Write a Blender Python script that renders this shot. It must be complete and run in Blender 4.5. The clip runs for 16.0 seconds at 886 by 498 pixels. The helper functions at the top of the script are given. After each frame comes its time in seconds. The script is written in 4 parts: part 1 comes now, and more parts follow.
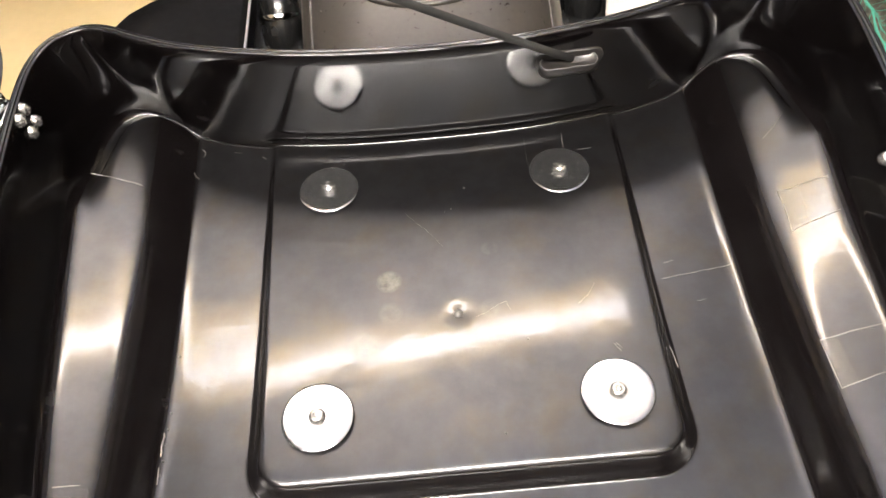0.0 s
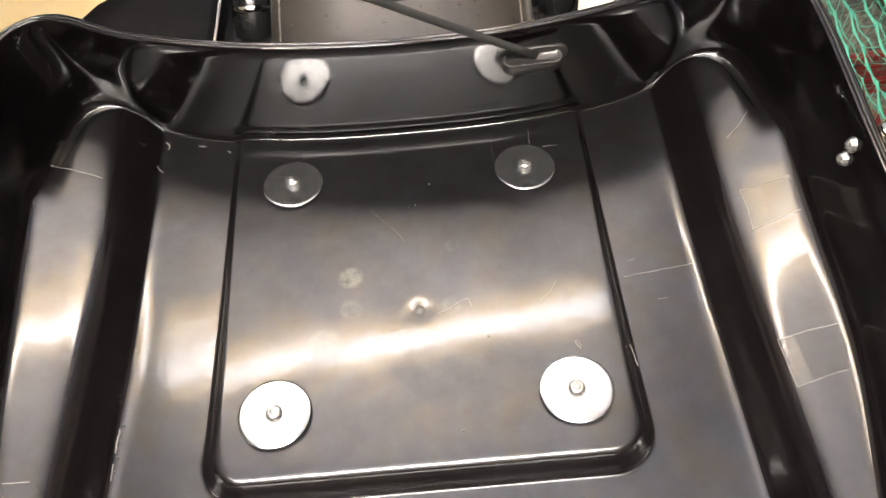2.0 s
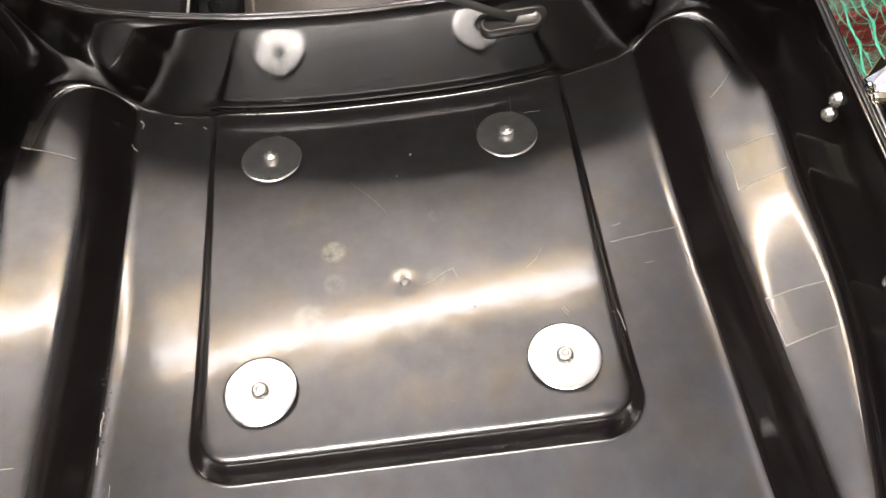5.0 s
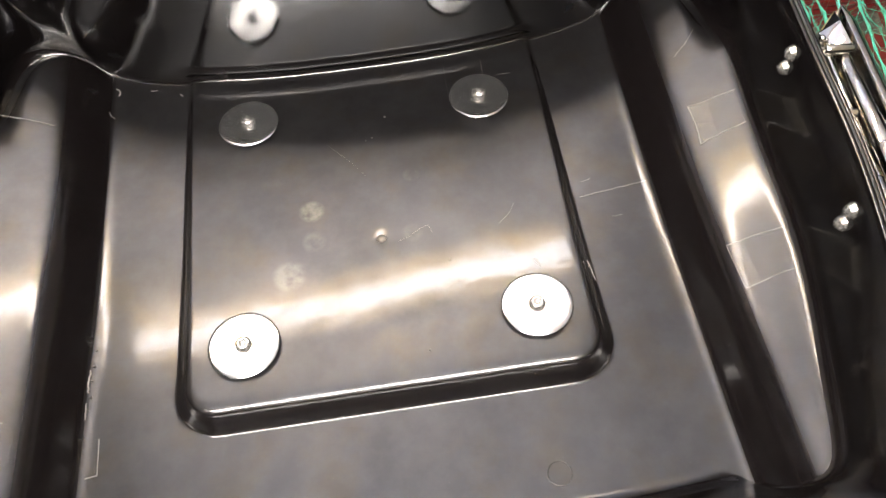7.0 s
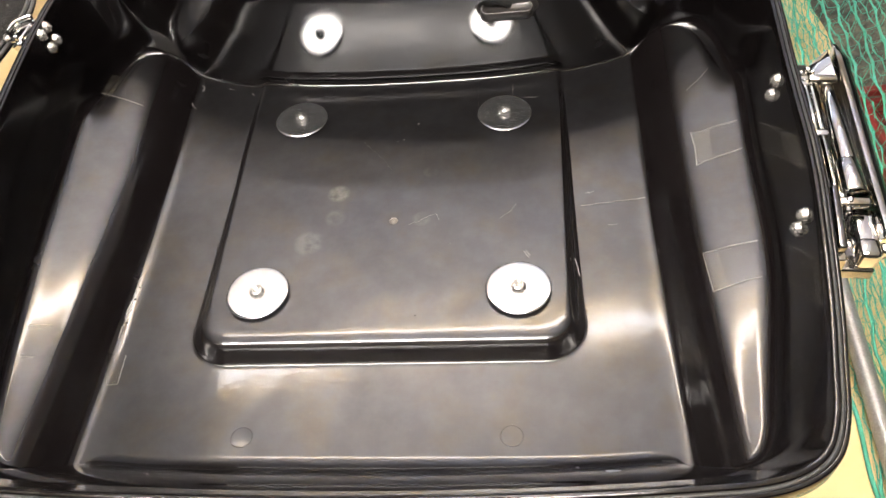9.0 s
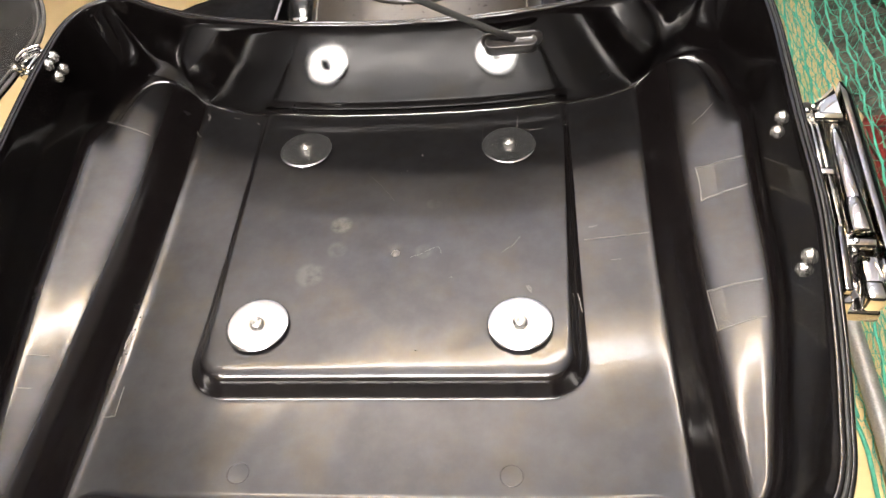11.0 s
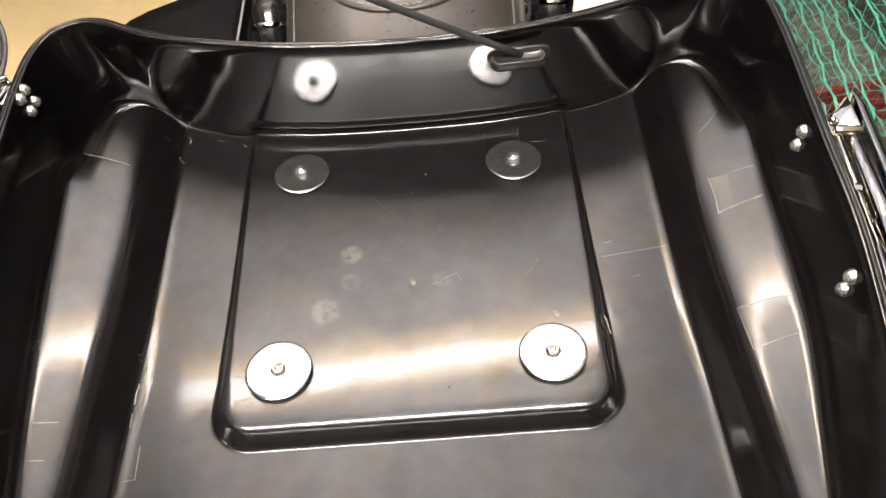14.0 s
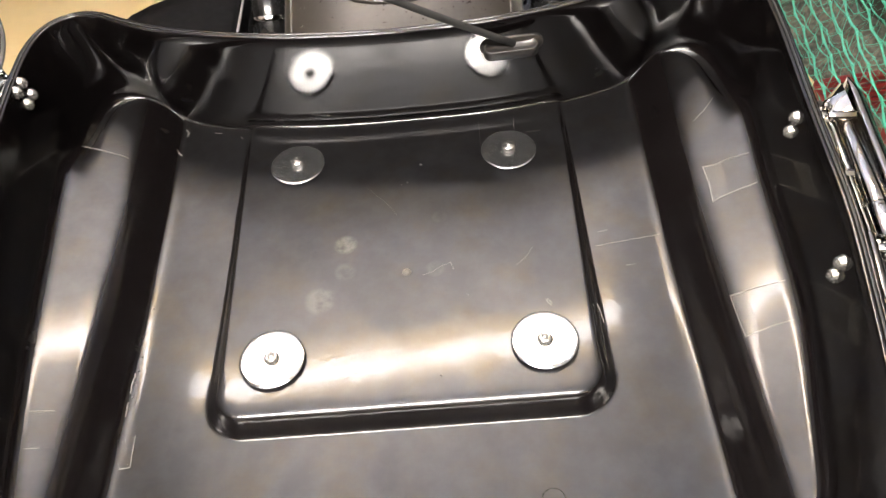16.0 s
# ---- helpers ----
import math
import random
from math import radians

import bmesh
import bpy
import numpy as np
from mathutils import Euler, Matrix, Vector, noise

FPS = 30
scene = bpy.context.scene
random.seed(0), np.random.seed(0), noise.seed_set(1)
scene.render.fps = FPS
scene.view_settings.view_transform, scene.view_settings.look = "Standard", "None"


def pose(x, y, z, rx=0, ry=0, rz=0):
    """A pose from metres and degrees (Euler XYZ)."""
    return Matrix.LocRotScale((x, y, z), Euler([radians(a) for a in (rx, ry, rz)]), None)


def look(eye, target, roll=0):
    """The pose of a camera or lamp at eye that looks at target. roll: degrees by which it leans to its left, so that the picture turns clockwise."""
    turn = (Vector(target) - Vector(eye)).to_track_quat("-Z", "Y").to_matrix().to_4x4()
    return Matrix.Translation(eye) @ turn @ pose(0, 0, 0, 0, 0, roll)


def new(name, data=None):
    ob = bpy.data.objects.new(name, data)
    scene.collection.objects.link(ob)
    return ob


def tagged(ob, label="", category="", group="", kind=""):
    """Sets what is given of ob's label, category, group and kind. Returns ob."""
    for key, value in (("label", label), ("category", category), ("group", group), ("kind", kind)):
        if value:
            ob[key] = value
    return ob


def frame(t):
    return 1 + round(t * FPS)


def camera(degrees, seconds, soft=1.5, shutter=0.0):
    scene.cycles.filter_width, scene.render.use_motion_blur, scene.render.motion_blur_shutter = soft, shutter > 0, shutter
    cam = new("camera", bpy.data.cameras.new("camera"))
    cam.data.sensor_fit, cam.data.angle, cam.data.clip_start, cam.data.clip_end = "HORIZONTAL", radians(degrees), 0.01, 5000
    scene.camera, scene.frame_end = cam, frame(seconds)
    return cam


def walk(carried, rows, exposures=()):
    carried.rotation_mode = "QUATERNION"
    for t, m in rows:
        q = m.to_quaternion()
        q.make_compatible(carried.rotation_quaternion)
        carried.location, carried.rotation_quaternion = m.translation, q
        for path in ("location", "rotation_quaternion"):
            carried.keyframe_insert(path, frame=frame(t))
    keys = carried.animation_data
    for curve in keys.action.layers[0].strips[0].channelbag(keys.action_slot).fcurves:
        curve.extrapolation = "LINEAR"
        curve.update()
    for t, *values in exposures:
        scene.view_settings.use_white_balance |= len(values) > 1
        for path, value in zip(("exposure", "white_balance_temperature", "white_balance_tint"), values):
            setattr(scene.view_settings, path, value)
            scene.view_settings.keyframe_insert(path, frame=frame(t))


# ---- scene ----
cam = camera(60.7, 16.0)
PATH = [
    (0, (0.004, -0.203, 0.444), (-0.034, 0.979, -1.169), -7.0),
    (0.5, (0.01, -0.199, 0.439), (-0.02, 0.971, -1.183), -6.4),
    (1, (0.015, -0.202, 0.436), (-0.003, 0.96, -1.191), -5.9),
    (1.5, (0.019, -0.204, 0.438), (0.008, 0.96, -1.188), -5.5),
    (2, (0.021, -0.202, 0.441), (0.017, 0.968, -1.181), -5.2),
    (2.5, (0.025, -0.2, 0.443), (0.019, 0.98, -1.171), -5.2),
    (3, (0.027, -0.201, 0.44), (0.017, 0.987, -1.168), -5.3),
    (3.5, (0.029, -0.202, 0.443), (0.011, 0.982, -1.169), -5.9),
    (4, (0.031, -0.207, 0.436), (0.016, 0.961, -1.187), -6.6),
    (6.5, (0.011, -0.192, 0.431), (0.085, 0.873, -1.26), -4.3),
    (7, (0.023, -0.226, 0.436), (0.094, 0.847, -1.251), -4.9),
    (7.5, (0.062, -0.264, 0.432), (0.05, 0.88, -1.209), -5.2),
    (8, (0.087, -0.304, 0.438), (0.006, 0.929, -1.135), -5.2),
    (8.5, (0.099, -0.312, 0.433), (-0.035, 0.951, -1.113), -6.7),
    (9, (0.095, -0.32, 0.434), (-0.099, 0.945, -1.103), -8.4),
    (11.5, (0.102, -0.309, 0.439), (-0.112, 1.005, -1.054), -8.2),
    (12, (0.104, -0.317, 0.444), (-0.098, 1.003, -1.045), -7.8),
    (12.5, (0.092, -0.318, 0.449), (-0.064, 1.013, -1.036), -6.2),
    (13, (0.06, -0.292, 0.455), (-0.035, 1.017, -1.054), -5.6),
    (13.5, (0.039, -0.272, 0.454), (-0.019, 1.008, -1.082), -5.8),
    (14, (0.036, -0.268, 0.455), (-0.004, 0.983, -1.105), -5.8),
    (14.5, (0.039, -0.268, 0.45), (0.004, 0.97, -1.121), -5.7),
    (15, (0.046, -0.267, 0.449), (0.014, 0.969, -1.122), -5.7),
    (15.5, (0.048, -0.27, 0.449), (0.0, 0.969, -1.121), -6.5),
    (16, (0.05, -0.273, 0.452), (-0.024, 0.971, -1.113), -7.3),
]
walk(cam, [(t, look(eye, target, roll)) for t, eye, target, roll in PATH])


# ---- world and large lights ----
world = bpy.data.worlds.new("world")
scene.world = world
world.use_nodes = True
world.node_tree.nodes["Background"].inputs[0].default_value = (0.55, 0.6, 0.7, 1)
world.node_tree.nodes["Background"].inputs[1].default_value = 0.02

FLOOR_Z = -0.85          # workshop floor below the case
CEIL_Z = 1.95
LAMP_Z = 1.55            # pendant light boxes hang below the ceiling
LAMP_FRONT, LAMP_REAR = 50.0, 235.0
UPLIGHT, UPLIGHT_FAR = 38.0, 37.0


# ---- material helpers ----
def mat(name, base, rough=0.5, metal=0.0, ior=1.5, spec=0.5):
    m = bpy.data.materials.new(name)
    m.use_nodes = True
    b = m.node_tree.nodes["Principled BSDF"]
    b.inputs["Base Color"].default_value = (*base, 1)
    b.inputs["Roughness"].default_value = rough
    b.inputs["Metallic"].default_value = metal
    b.inputs["IOR"].default_value = ior
    b.inputs["Specular IOR Level"].default_value = spec
    return m


def nd(m, kind, **props):
    n = m.node_tree.nodes.new(kind)
    for k, v in props.items():
        if k == "operation":
            n.operation = v
        elif k == "data_type":
            n.data_type = v
        elif k == "blend_type":
            n.blend_type = v
    return n


def ln(m, a, b):
    m.node_tree.links.new(a, b)


def coords(m, scale=(1, 1, 1)):
    tc, mp = nd(m, "ShaderNodeTexCoord"), nd(m, "ShaderNodeMapping")
    ln(m, tc.outputs["Object"], mp.inputs["Vector"])
    mp.inputs["Scale"].default_value = scale
    return mp.outputs["Vector"]


def noise_tex(m, vec, scale, detail=4.0, rough=0.55):
    n = nd(m, "ShaderNodeTexNoise")
    ln(m, vec, n.inputs["Vector"])
    n.inputs["Scale"].default_value = scale
    n.inputs["Detail"].default_value = detail
    n.inputs["Roughness"].default_value = rough
    return n.outputs["Fac"]


def ranged(m, value, a, b, c, d):
    r = nd(m, "ShaderNodeMapRange")
    ln(m, value, r.inputs["Value"])
    for k, v in zip(("From Min", "From Max", "To Min", "To Max"), (a, b, c, d)):
        r.inputs[k].default_value = v
    return r.outputs["Result"]


def math_node(m, op, a, b=None, value=None):
    n = nd(m, "ShaderNodeMath", operation=op)
    ln(m, a, n.inputs[0])
    if b is not None:
        ln(m, b, n.inputs[1])
    elif value is not None:
        n.inputs[1].default_value = value
    return n.outputs[0]


def mix_col(m, fac, a, b):
    n = nd(m, "ShaderNodeMix", data_type="RGBA")
    ln(m, fac, n.inputs[0])
    for sock, v in ((n.inputs[6], a), (n.inputs[7], b)):
        if isinstance(v, tuple):
            sock.default_value = (*v, 1)
        else:
            ln(m, v, sock)
    return n.outputs[2]


def bump(m, height, strength, dist):
    n = nd(m, "ShaderNodeBump")
    ln(m, height, n.inputs["Height"])
    n.inputs["Strength"].default_value = strength
    n.inputs["Distance"].default_value = dist
    for slot in ("Normal", "Coat Normal"):
        ln(m, n.outputs["Normal"], m.node_tree.nodes["Principled BSDF"].inputs[slot])


def textured(name, a, b, scale, rough, rough_var=0.1, metal=0.0, bump_d=0.0, fine=8.0, ior=1.5):
    """Two colours mixed by noise at two scales, with uneven gloss and relief."""
    m = mat(name, a, rough, metal, ior)
    bs = m.node_tree.nodes["Principled BSDF"]
    v = coords(m)
    n1, n2 = noise_tex(m, v, scale), noise_tex(m, v, scale * fine, 6.0)
    f = math_node(m, "MULTIPLY", n1, n2)
    ln(m, mix_col(m, ranged(m, f, 0.12, 0.42, 0, 1), a, b), bs.inputs["Base Color"])
    ln(m, ranged(m, n2, 0.3, 0.7, rough - rough_var, rough + rough_var), bs.inputs["Roughness"])
    if bump_d:
        bump(m, n2, 0.5, bump_d)
    return m


# ---- materials ----
def black_plastic():
    """Glossy moulded black plastic with handling haze, dust and a few dried spots."""
    m = mat("black_plastic", (0.0031, 0.0025, 0.0026), 0.1, ior=1.57)
    bs = m.node_tree.nodes["Principled BSDF"]
    v = coords(m)
    haze = noise_tex(m, v, 9.0, 5.0, 0.6)
    grain = noise_tex(m, v, 260.0, 3.0, 0.6)
    smear = noise_tex(m, coords(m, (14, 55, 30)), 1.0, 5.0, 0.65)
    rough = math_node(m, "ADD", ranged(m, haze, 0.3, 0.72, 0.034, 0.060), ranged(m, smear, 0.45, 0.8, 0.0, 0.04))
    blotch = noise_tex(m, v, 30.0, 3.0, 0.55)
    rough = math_node(m, "ADD", rough, ranged(m, blotch, 0.40, 0.72, -0.008, 0.04))
    # warm and cool patches in the dull film
    patches = mix_col(m, ranged(m, noise_tex(m, v, 26.0, 4.0, 0.6), 0.50, 0.68, 0.0, 0.6), (0.92, 0.94, 1.0), (1.0, 0.88, 0.66))
    ln(m, patches, bs.inputs["Specular Tint"])
    # dried spots on the raised floor panel
    total = None
    for px, py, r, w in ((-0.0465, 0.098, 0.0085, 1.0), (-0.046, 0.072, 0.008, 0.35), (-0.064, 0.047, 0.011, 0.55), (0.022, 0.068, 0.007, 0.35), (-0.02, -0.082, 0.010, 0.4), (0.027, 0.119, 0.006, 0.35)):
        tc = nd(m, "ShaderNodeTexCoord")
        d = nd(m, "ShaderNodeVectorMath", operation="DISTANCE")
        ln(m, tc.outputs["Object"], d.inputs[0])
        d.inputs[1].default_value = (px, py, 0)
        k = ranged(m, d.outputs["Value"], r * 0.75, r * 1.15, w, 0.0)
        total = k if total is None else math_node(m, "MAXIMUM", total, k)
    blot = noise_tex(m, v, 120.0, 4.0, 0.65)
    spot = math_node(m, "MULTIPLY", total, ranged(m, blot, 0.34, 0.58, 0.0, 1.0))
    specks = ranged(m, noise_tex(m, v, 620.0, 2.0, 0.5), 0.74, 0.80, 0.0, 1.0)
    dust = math_node(m, "MAXIMUM", spot, math_node(m, "MULTIPLY", specks, value=0.30))
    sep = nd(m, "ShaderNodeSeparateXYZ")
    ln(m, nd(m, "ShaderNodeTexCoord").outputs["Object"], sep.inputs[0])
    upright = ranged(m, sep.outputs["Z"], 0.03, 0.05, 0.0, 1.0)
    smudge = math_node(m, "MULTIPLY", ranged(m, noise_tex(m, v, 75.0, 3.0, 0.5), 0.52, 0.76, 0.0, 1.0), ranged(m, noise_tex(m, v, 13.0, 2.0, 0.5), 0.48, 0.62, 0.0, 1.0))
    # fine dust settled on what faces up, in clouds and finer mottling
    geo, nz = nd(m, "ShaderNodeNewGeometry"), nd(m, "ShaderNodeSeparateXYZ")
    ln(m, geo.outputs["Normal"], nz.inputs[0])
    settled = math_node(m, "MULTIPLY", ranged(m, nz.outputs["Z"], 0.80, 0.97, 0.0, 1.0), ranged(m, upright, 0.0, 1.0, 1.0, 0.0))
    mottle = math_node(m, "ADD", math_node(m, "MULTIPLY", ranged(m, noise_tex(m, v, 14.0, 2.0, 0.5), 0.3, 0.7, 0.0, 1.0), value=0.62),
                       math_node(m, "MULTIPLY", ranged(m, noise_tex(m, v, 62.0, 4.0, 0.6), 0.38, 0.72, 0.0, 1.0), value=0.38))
    # greasy spots on the upright faces
    vor = nd(m, "ShaderNodeTexVoronoi")
    ln(m, coords(m, (85, 85, 48)), vor.inputs["Vector"])
    vor.inputs["Scale"].default_value = 1.0
    spots = math_node(m, "MULTIPLY", ranged(m, vor.outputs["Distance"], 0.22, 0.36, 1.0, 0.0), ranged(m, noise_tex(m, v, 11.0, 2.0, 0.5), 0.47, 0.60, 0.0, 1.0))
    grease = math_node(m, "MULTIPLY", upright, math_node(m, "MAXIMUM", math_node(m, "MULTIPLY", spots, value=0.6), math_node(m, "MULTIPLY", smudge, value=0.4)))
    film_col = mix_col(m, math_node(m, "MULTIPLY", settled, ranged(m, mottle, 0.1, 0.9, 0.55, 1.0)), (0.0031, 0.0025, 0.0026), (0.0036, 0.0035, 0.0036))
    film_col = mix_col(m, math_node(m, "MULTIPLY", grease, value=0.32), film_col, (0.040, 0.035, 0.031))
    ln(m, mix_col(m, math_node(m, "MULTIPLY", dust, value=0.30), film_col, (0.16, 0.16, 0.13)), bs.inputs["Base Color"])
    rough = math_node(m, "MULTIPLY", rough, math_node(m, "SUBTRACT", ranged(m, settled, 0.0, 1.0, 2.9, 1.0), ranged(m, upright, 0.0, 1.0, 0.0, 0.9)))
    ln(m, math_node(m, "ADD", rough, math_node(m, "MULTIPLY", dust, value=0.14)), bs.inputs["Coat Roughness"])
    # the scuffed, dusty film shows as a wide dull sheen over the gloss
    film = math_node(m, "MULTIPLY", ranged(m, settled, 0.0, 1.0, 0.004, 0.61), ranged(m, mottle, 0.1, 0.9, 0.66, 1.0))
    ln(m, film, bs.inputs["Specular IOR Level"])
    ln(m, ranged(m, noise_tex(m, v, 34.0, 4.0, 0.6), 0.35, 0.68, 0.37, 0.285), bs.inputs["Roughness"])
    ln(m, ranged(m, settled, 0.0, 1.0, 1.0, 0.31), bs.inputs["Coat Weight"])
    bs.inputs["Coat IOR"].default_value = 1.57
    bump(m, math_node(m, "ADD", math_node(m, "ADD", math_node(m, "MULTIPLY", grain, value=0.05), haze), math_node(m, "MULTIPLY", blotch, value=0.10)), 0.35, 0.0010)
    return m


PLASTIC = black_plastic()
RUBBER = textured("black_rubber", (0.012, 0.012, 0.012), (0.02, 0.02, 0.02), 30, 0.42, 0.1)
GREY_RUBBER = textured("grey_rubber", (0.05, 0.048, 0.045), (0.075, 0.072, 0.068), 40, 0.4, 0.08)
# lid greyer than the tub: reflected floor and ceiling put into the colour
LID_SKIN = textured("lid_reflected_grey", (0.020, 0.019, 0.018), (0.026, 0.025, 0.024), 5, 0.24, 0.04)
ZINC = textured("zinc_washer", (0.44, 0.445, 0.45), (0.33, 0.335, 0.34), 60, 0.18, 0.10, 0.96, 0.00004)
STEEL = textured("bright_steel", (0.52, 0.51, 0.48), (0.42, 0.41, 0.39), 60, 0.24, 0.06, 0.88)
NUT = textured("plated_bolt", (0.44, 0.43, 0.41), (0.30, 0.29, 0.27), 90, 0.22, 0.08, 0.85)
CHROME = textured("chrome", (0.62, 0.61, 0.59), (0.54, 0.53, 0.51), 30, 0.05, 0.02, 1.0)
# duller chrome copy with the latch's dark reflections put into its colour
CHROME_DARK = textured("chrome_dark_reflections", (0.34, 0.33, 0.32), (0.24, 0.235, 0.23), 30, 0.16, 0.06, 1.0)
GALV = textured("galvanised_pipe", (0.34, 0.335, 0.32), (0.24, 0.235, 0.225), 35, 0.5, 0.08, 0.55, 0.0002)
STRAP = textured("black_webbing", (0.005, 0.005, 0.0045), (0.009, 0.0085, 0.008), 200, 0.8, 0.1, 0.0, 0.0002)
LEATHER = textured("black_vinyl", (0.024, 0.021, 0.018), (0.032, 0.028, 0.024), 25, 0.30, 0.03, bump_d=0.0001)
THREAD = textured("grey_thread", (0.10, 0.095, 0.085), (0.16, 0.15, 0.13), 300, 0.7)
TRIM = textured("worn_black_plastic", (0.012, 0.011, 0.0105), (0.02, 0.018, 0.017), 40, 0.36, 0.08)
MATT = textured("matt_black_cover", (0.0025, 0.0023, 0.0023), (0.004, 0.0037, 0.0036), 12, 0.55, 0.06, ior=1.2)
GLOSS = textured("gloss_black_paint", (0.006, 0.006, 0.006), (0.01, 0.01, 0.01), 4, 0.12, 0.05)
SATIN = textured("satin_black_paint", (0.005, 0.005, 0.005), (0.008, 0.008, 0.008), 6, 0.24, 0.06)
NET = textured("green_twine", (0.055, 0.36, 0.24), (0.12, 0.50, 0.36), 25, 0.6, 0.1)
RED = textured("red_plastic", (0.17, 0.015, 0.014), (0.25, 0.028, 0.026), 12, 0.4, 0.1)
DARK = textured("dark_cloth", (0.012, 0.014, 0.012), (0.10, 0.088, 0.066), 9, 0.8, 0.1, 0.0, 0.002)
OLIVE = textured("olive_grey_cloth", (0.030, 0.036, 0.029), (0.22, 0.20, 0.155), 11, 0.8, 0.1, 0.0, 0.002)
CREAM = textured("pale_cream", (0.34, 0.315, 0.27), (0.40, 0.375, 0.325), 10, 0.7, 0.1)
CARD = textured("grey_card", (0.20, 0.17, 0.13), (0.30, 0.26, 0.20), 8, 0.8, 0.1)
FLOOR = textured("floor_boards", (0.86, 0.65, 0.32), (0.92, 0.71, 0.37), 2.2, 0.45, 0.12, 0.0, 0.0006, 14)
WALL = textured("wall_paint", (0.040, 0.040, 0.042), (0.055, 0.055, 0.057), 1.5, 0.7, 0.08, 0.0, 0.0008, 20)
CEIL = textured("ceiling_paint", (0.80, 0.79, 0.80), (0.84, 0.83, 0.84), 1.2, 0.8, 0.05, 0.0, 0.0005, 20)


def tape_film(name, base, rough, lo, hi, grain):
    m = mat(name, base, rough)
    t = m.node_tree
    out, bs = t.nodes["Material Output"], t.nodes["Principled BSDF"]
    tr, mx = nd(m, "ShaderNodeBsdfTransparent"), nd(m, "ShaderNodeMixShader")
    n = noise_tex(m, coords(m, grain), 1.0, 4.0)
    ln(m, ranged(m, n, 0.35, 0.75, lo, hi), mx.inputs[0])
    ln(m, tr.outputs[0], mx.inputs[1])
    ln(m, bs.outputs[0], mx.inputs[2])
    ln(m, mx.outputs[0], out.inputs["Surface"])
    return m


def glow(name, col, strength):
    m = mat(name, col, 0.5)
    b = m.node_tree.nodes["Principled BSDF"]
    b.inputs["Emission Color"].default_value = (*col, 1)
    b.inputs["Emission Strength"].default_value = strength
    return m


TAPE = tape_film("clear_tape", (0.09, 0.082, 0.068), 0.22, 0.02, 0.16, (60, 220, 60))
RESIDUE = tape_film("tape_residue", (0.24, 0.23, 0.205), 0.28, 0.02, 0.34, (90, 520, 90))
GLINT = textured("pale_glint_plastic", (0.05, 0.047, 0.042), (0.09, 0.085, 0.075), 300, 0.35, 0.1)
GLUE = textured("dried_glue", (0.10, 0.095, 0.09), (0.22, 0.21, 0.19), 150, 0.5, 0.1)
LIT_F = glow("lit_diffuser_front", (1.0, 0.97, 0.99), LAMP_FRONT)
LIT_U = glow("lit_added_uplight", (0.84, 0.93, 1.22), UPLIGHT)
LIT_V = glow("lit_added_uplight_far", (0.84, 0.93, 1.22), UPLIGHT_FAR)
LIT_E = glow("lit_added_fringe", (1.0, 0.71, 0.32), 17.0)
LIT_R = glow("lit_diffuser_rear", (1.0, 0.915, 0.845), LAMP_REAR)


# ---- mesh helpers ----
def part(name, bm, material, parent=None, label="", smooth=True):
    me = bpy.data.meshes.new(name)
    if isinstance(bm, tuple):
        me.from_pydata(bm[0], [], bm[1])
        me.update()
    else:
        bmesh.ops.recalc_face_normals(bm, faces=bm.faces)
        bm.to_mesh(me)
        bm.free()
    me.materials.append(material)
    if smooth:
        me.shade_smooth()
    ob = new(name, me)
    ob.parent = parent
    if label:
        ob["label"] = label
    return ob


def sharp(ob, degrees=35):
    ob.data.set_sharp_from_angle(angle=radians(degrees))
    return ob


def box(x0, x1, y0, y1, z0, z1, bevel=0.0, seg=2, m=None):
    bm = bmesh.new()
    bmesh.ops.create_cube(bm, size=1.0)
    bmesh.ops.transform(bm, matrix=Matrix.Translation(((x0 + x1) / 2, (y0 + y1) / 2, (z0 + z1) / 2)) @ Matrix.Diagonal((x1 - x0, y1 - y0, z1 - z0, 1)), verts=bm.verts)
    if bevel:
        bmesh.ops.bevel(bm, geom=bm.edges[:], offset=bevel, segments=seg, profile=0.5, affect="EDGES")
    if m is not None:
        bmesh.ops.transform(bm, matrix=m, verts=bm.verts)
    return bm


def rod(a, b, r, seg=16, r2=None, bevel=0.0):
    a, b = Vector(a), Vector(b)
    bm = bmesh.new()
    bmesh.ops.create_cone(bm, cap_ends=True, segments=seg, radius1=r, radius2=r if r2 is None else r2, depth=(b - a).length)
    if bevel:
        bmesh.ops.bevel(bm, geom=[e for e in bm.edges if any(len(f.verts) > 4 for f in e.link_faces)], offset=bevel, segments=2, profile=0.5, affect="EDGES")
    q = Vector((0, 0, 1)).rotation_difference((b - a).normalized()).to_matrix().to_4x4()
    bmesh.ops.transform(bm, matrix=Matrix.Translation((a + b) / 2) @ q, verts=bm.verts)
    return bm


def turned(profile, seg=32, m=None):
    """A solid of revolution about z from (radius, height) pairs."""
    verts, faces = [], []
    n = len(profile)
    for i in range(seg):
        a = 2 * math.pi * i / seg
        verts += [(r * math.cos(a), r * math.sin(a), z) for r, z in profile]
    for i in range(seg):
        j = (i + 1) % seg
        for k in range(n - 1):
            faces.append((i * n + k, j * n + k, j * n + k + 1, i * n + k + 1))
    bm = bmesh.new()
    vs = [bm.verts.new(v) for v in verts]
    for f in faces:
        bm.faces.new([vs[k] for k in f])
    bmesh.ops.remove_doubles(bm, verts=bm.verts, dist=1e-6)
    if m is not None:
        bmesh.ops.transform(bm, matrix=m, verts=bm.verts)
    return bm


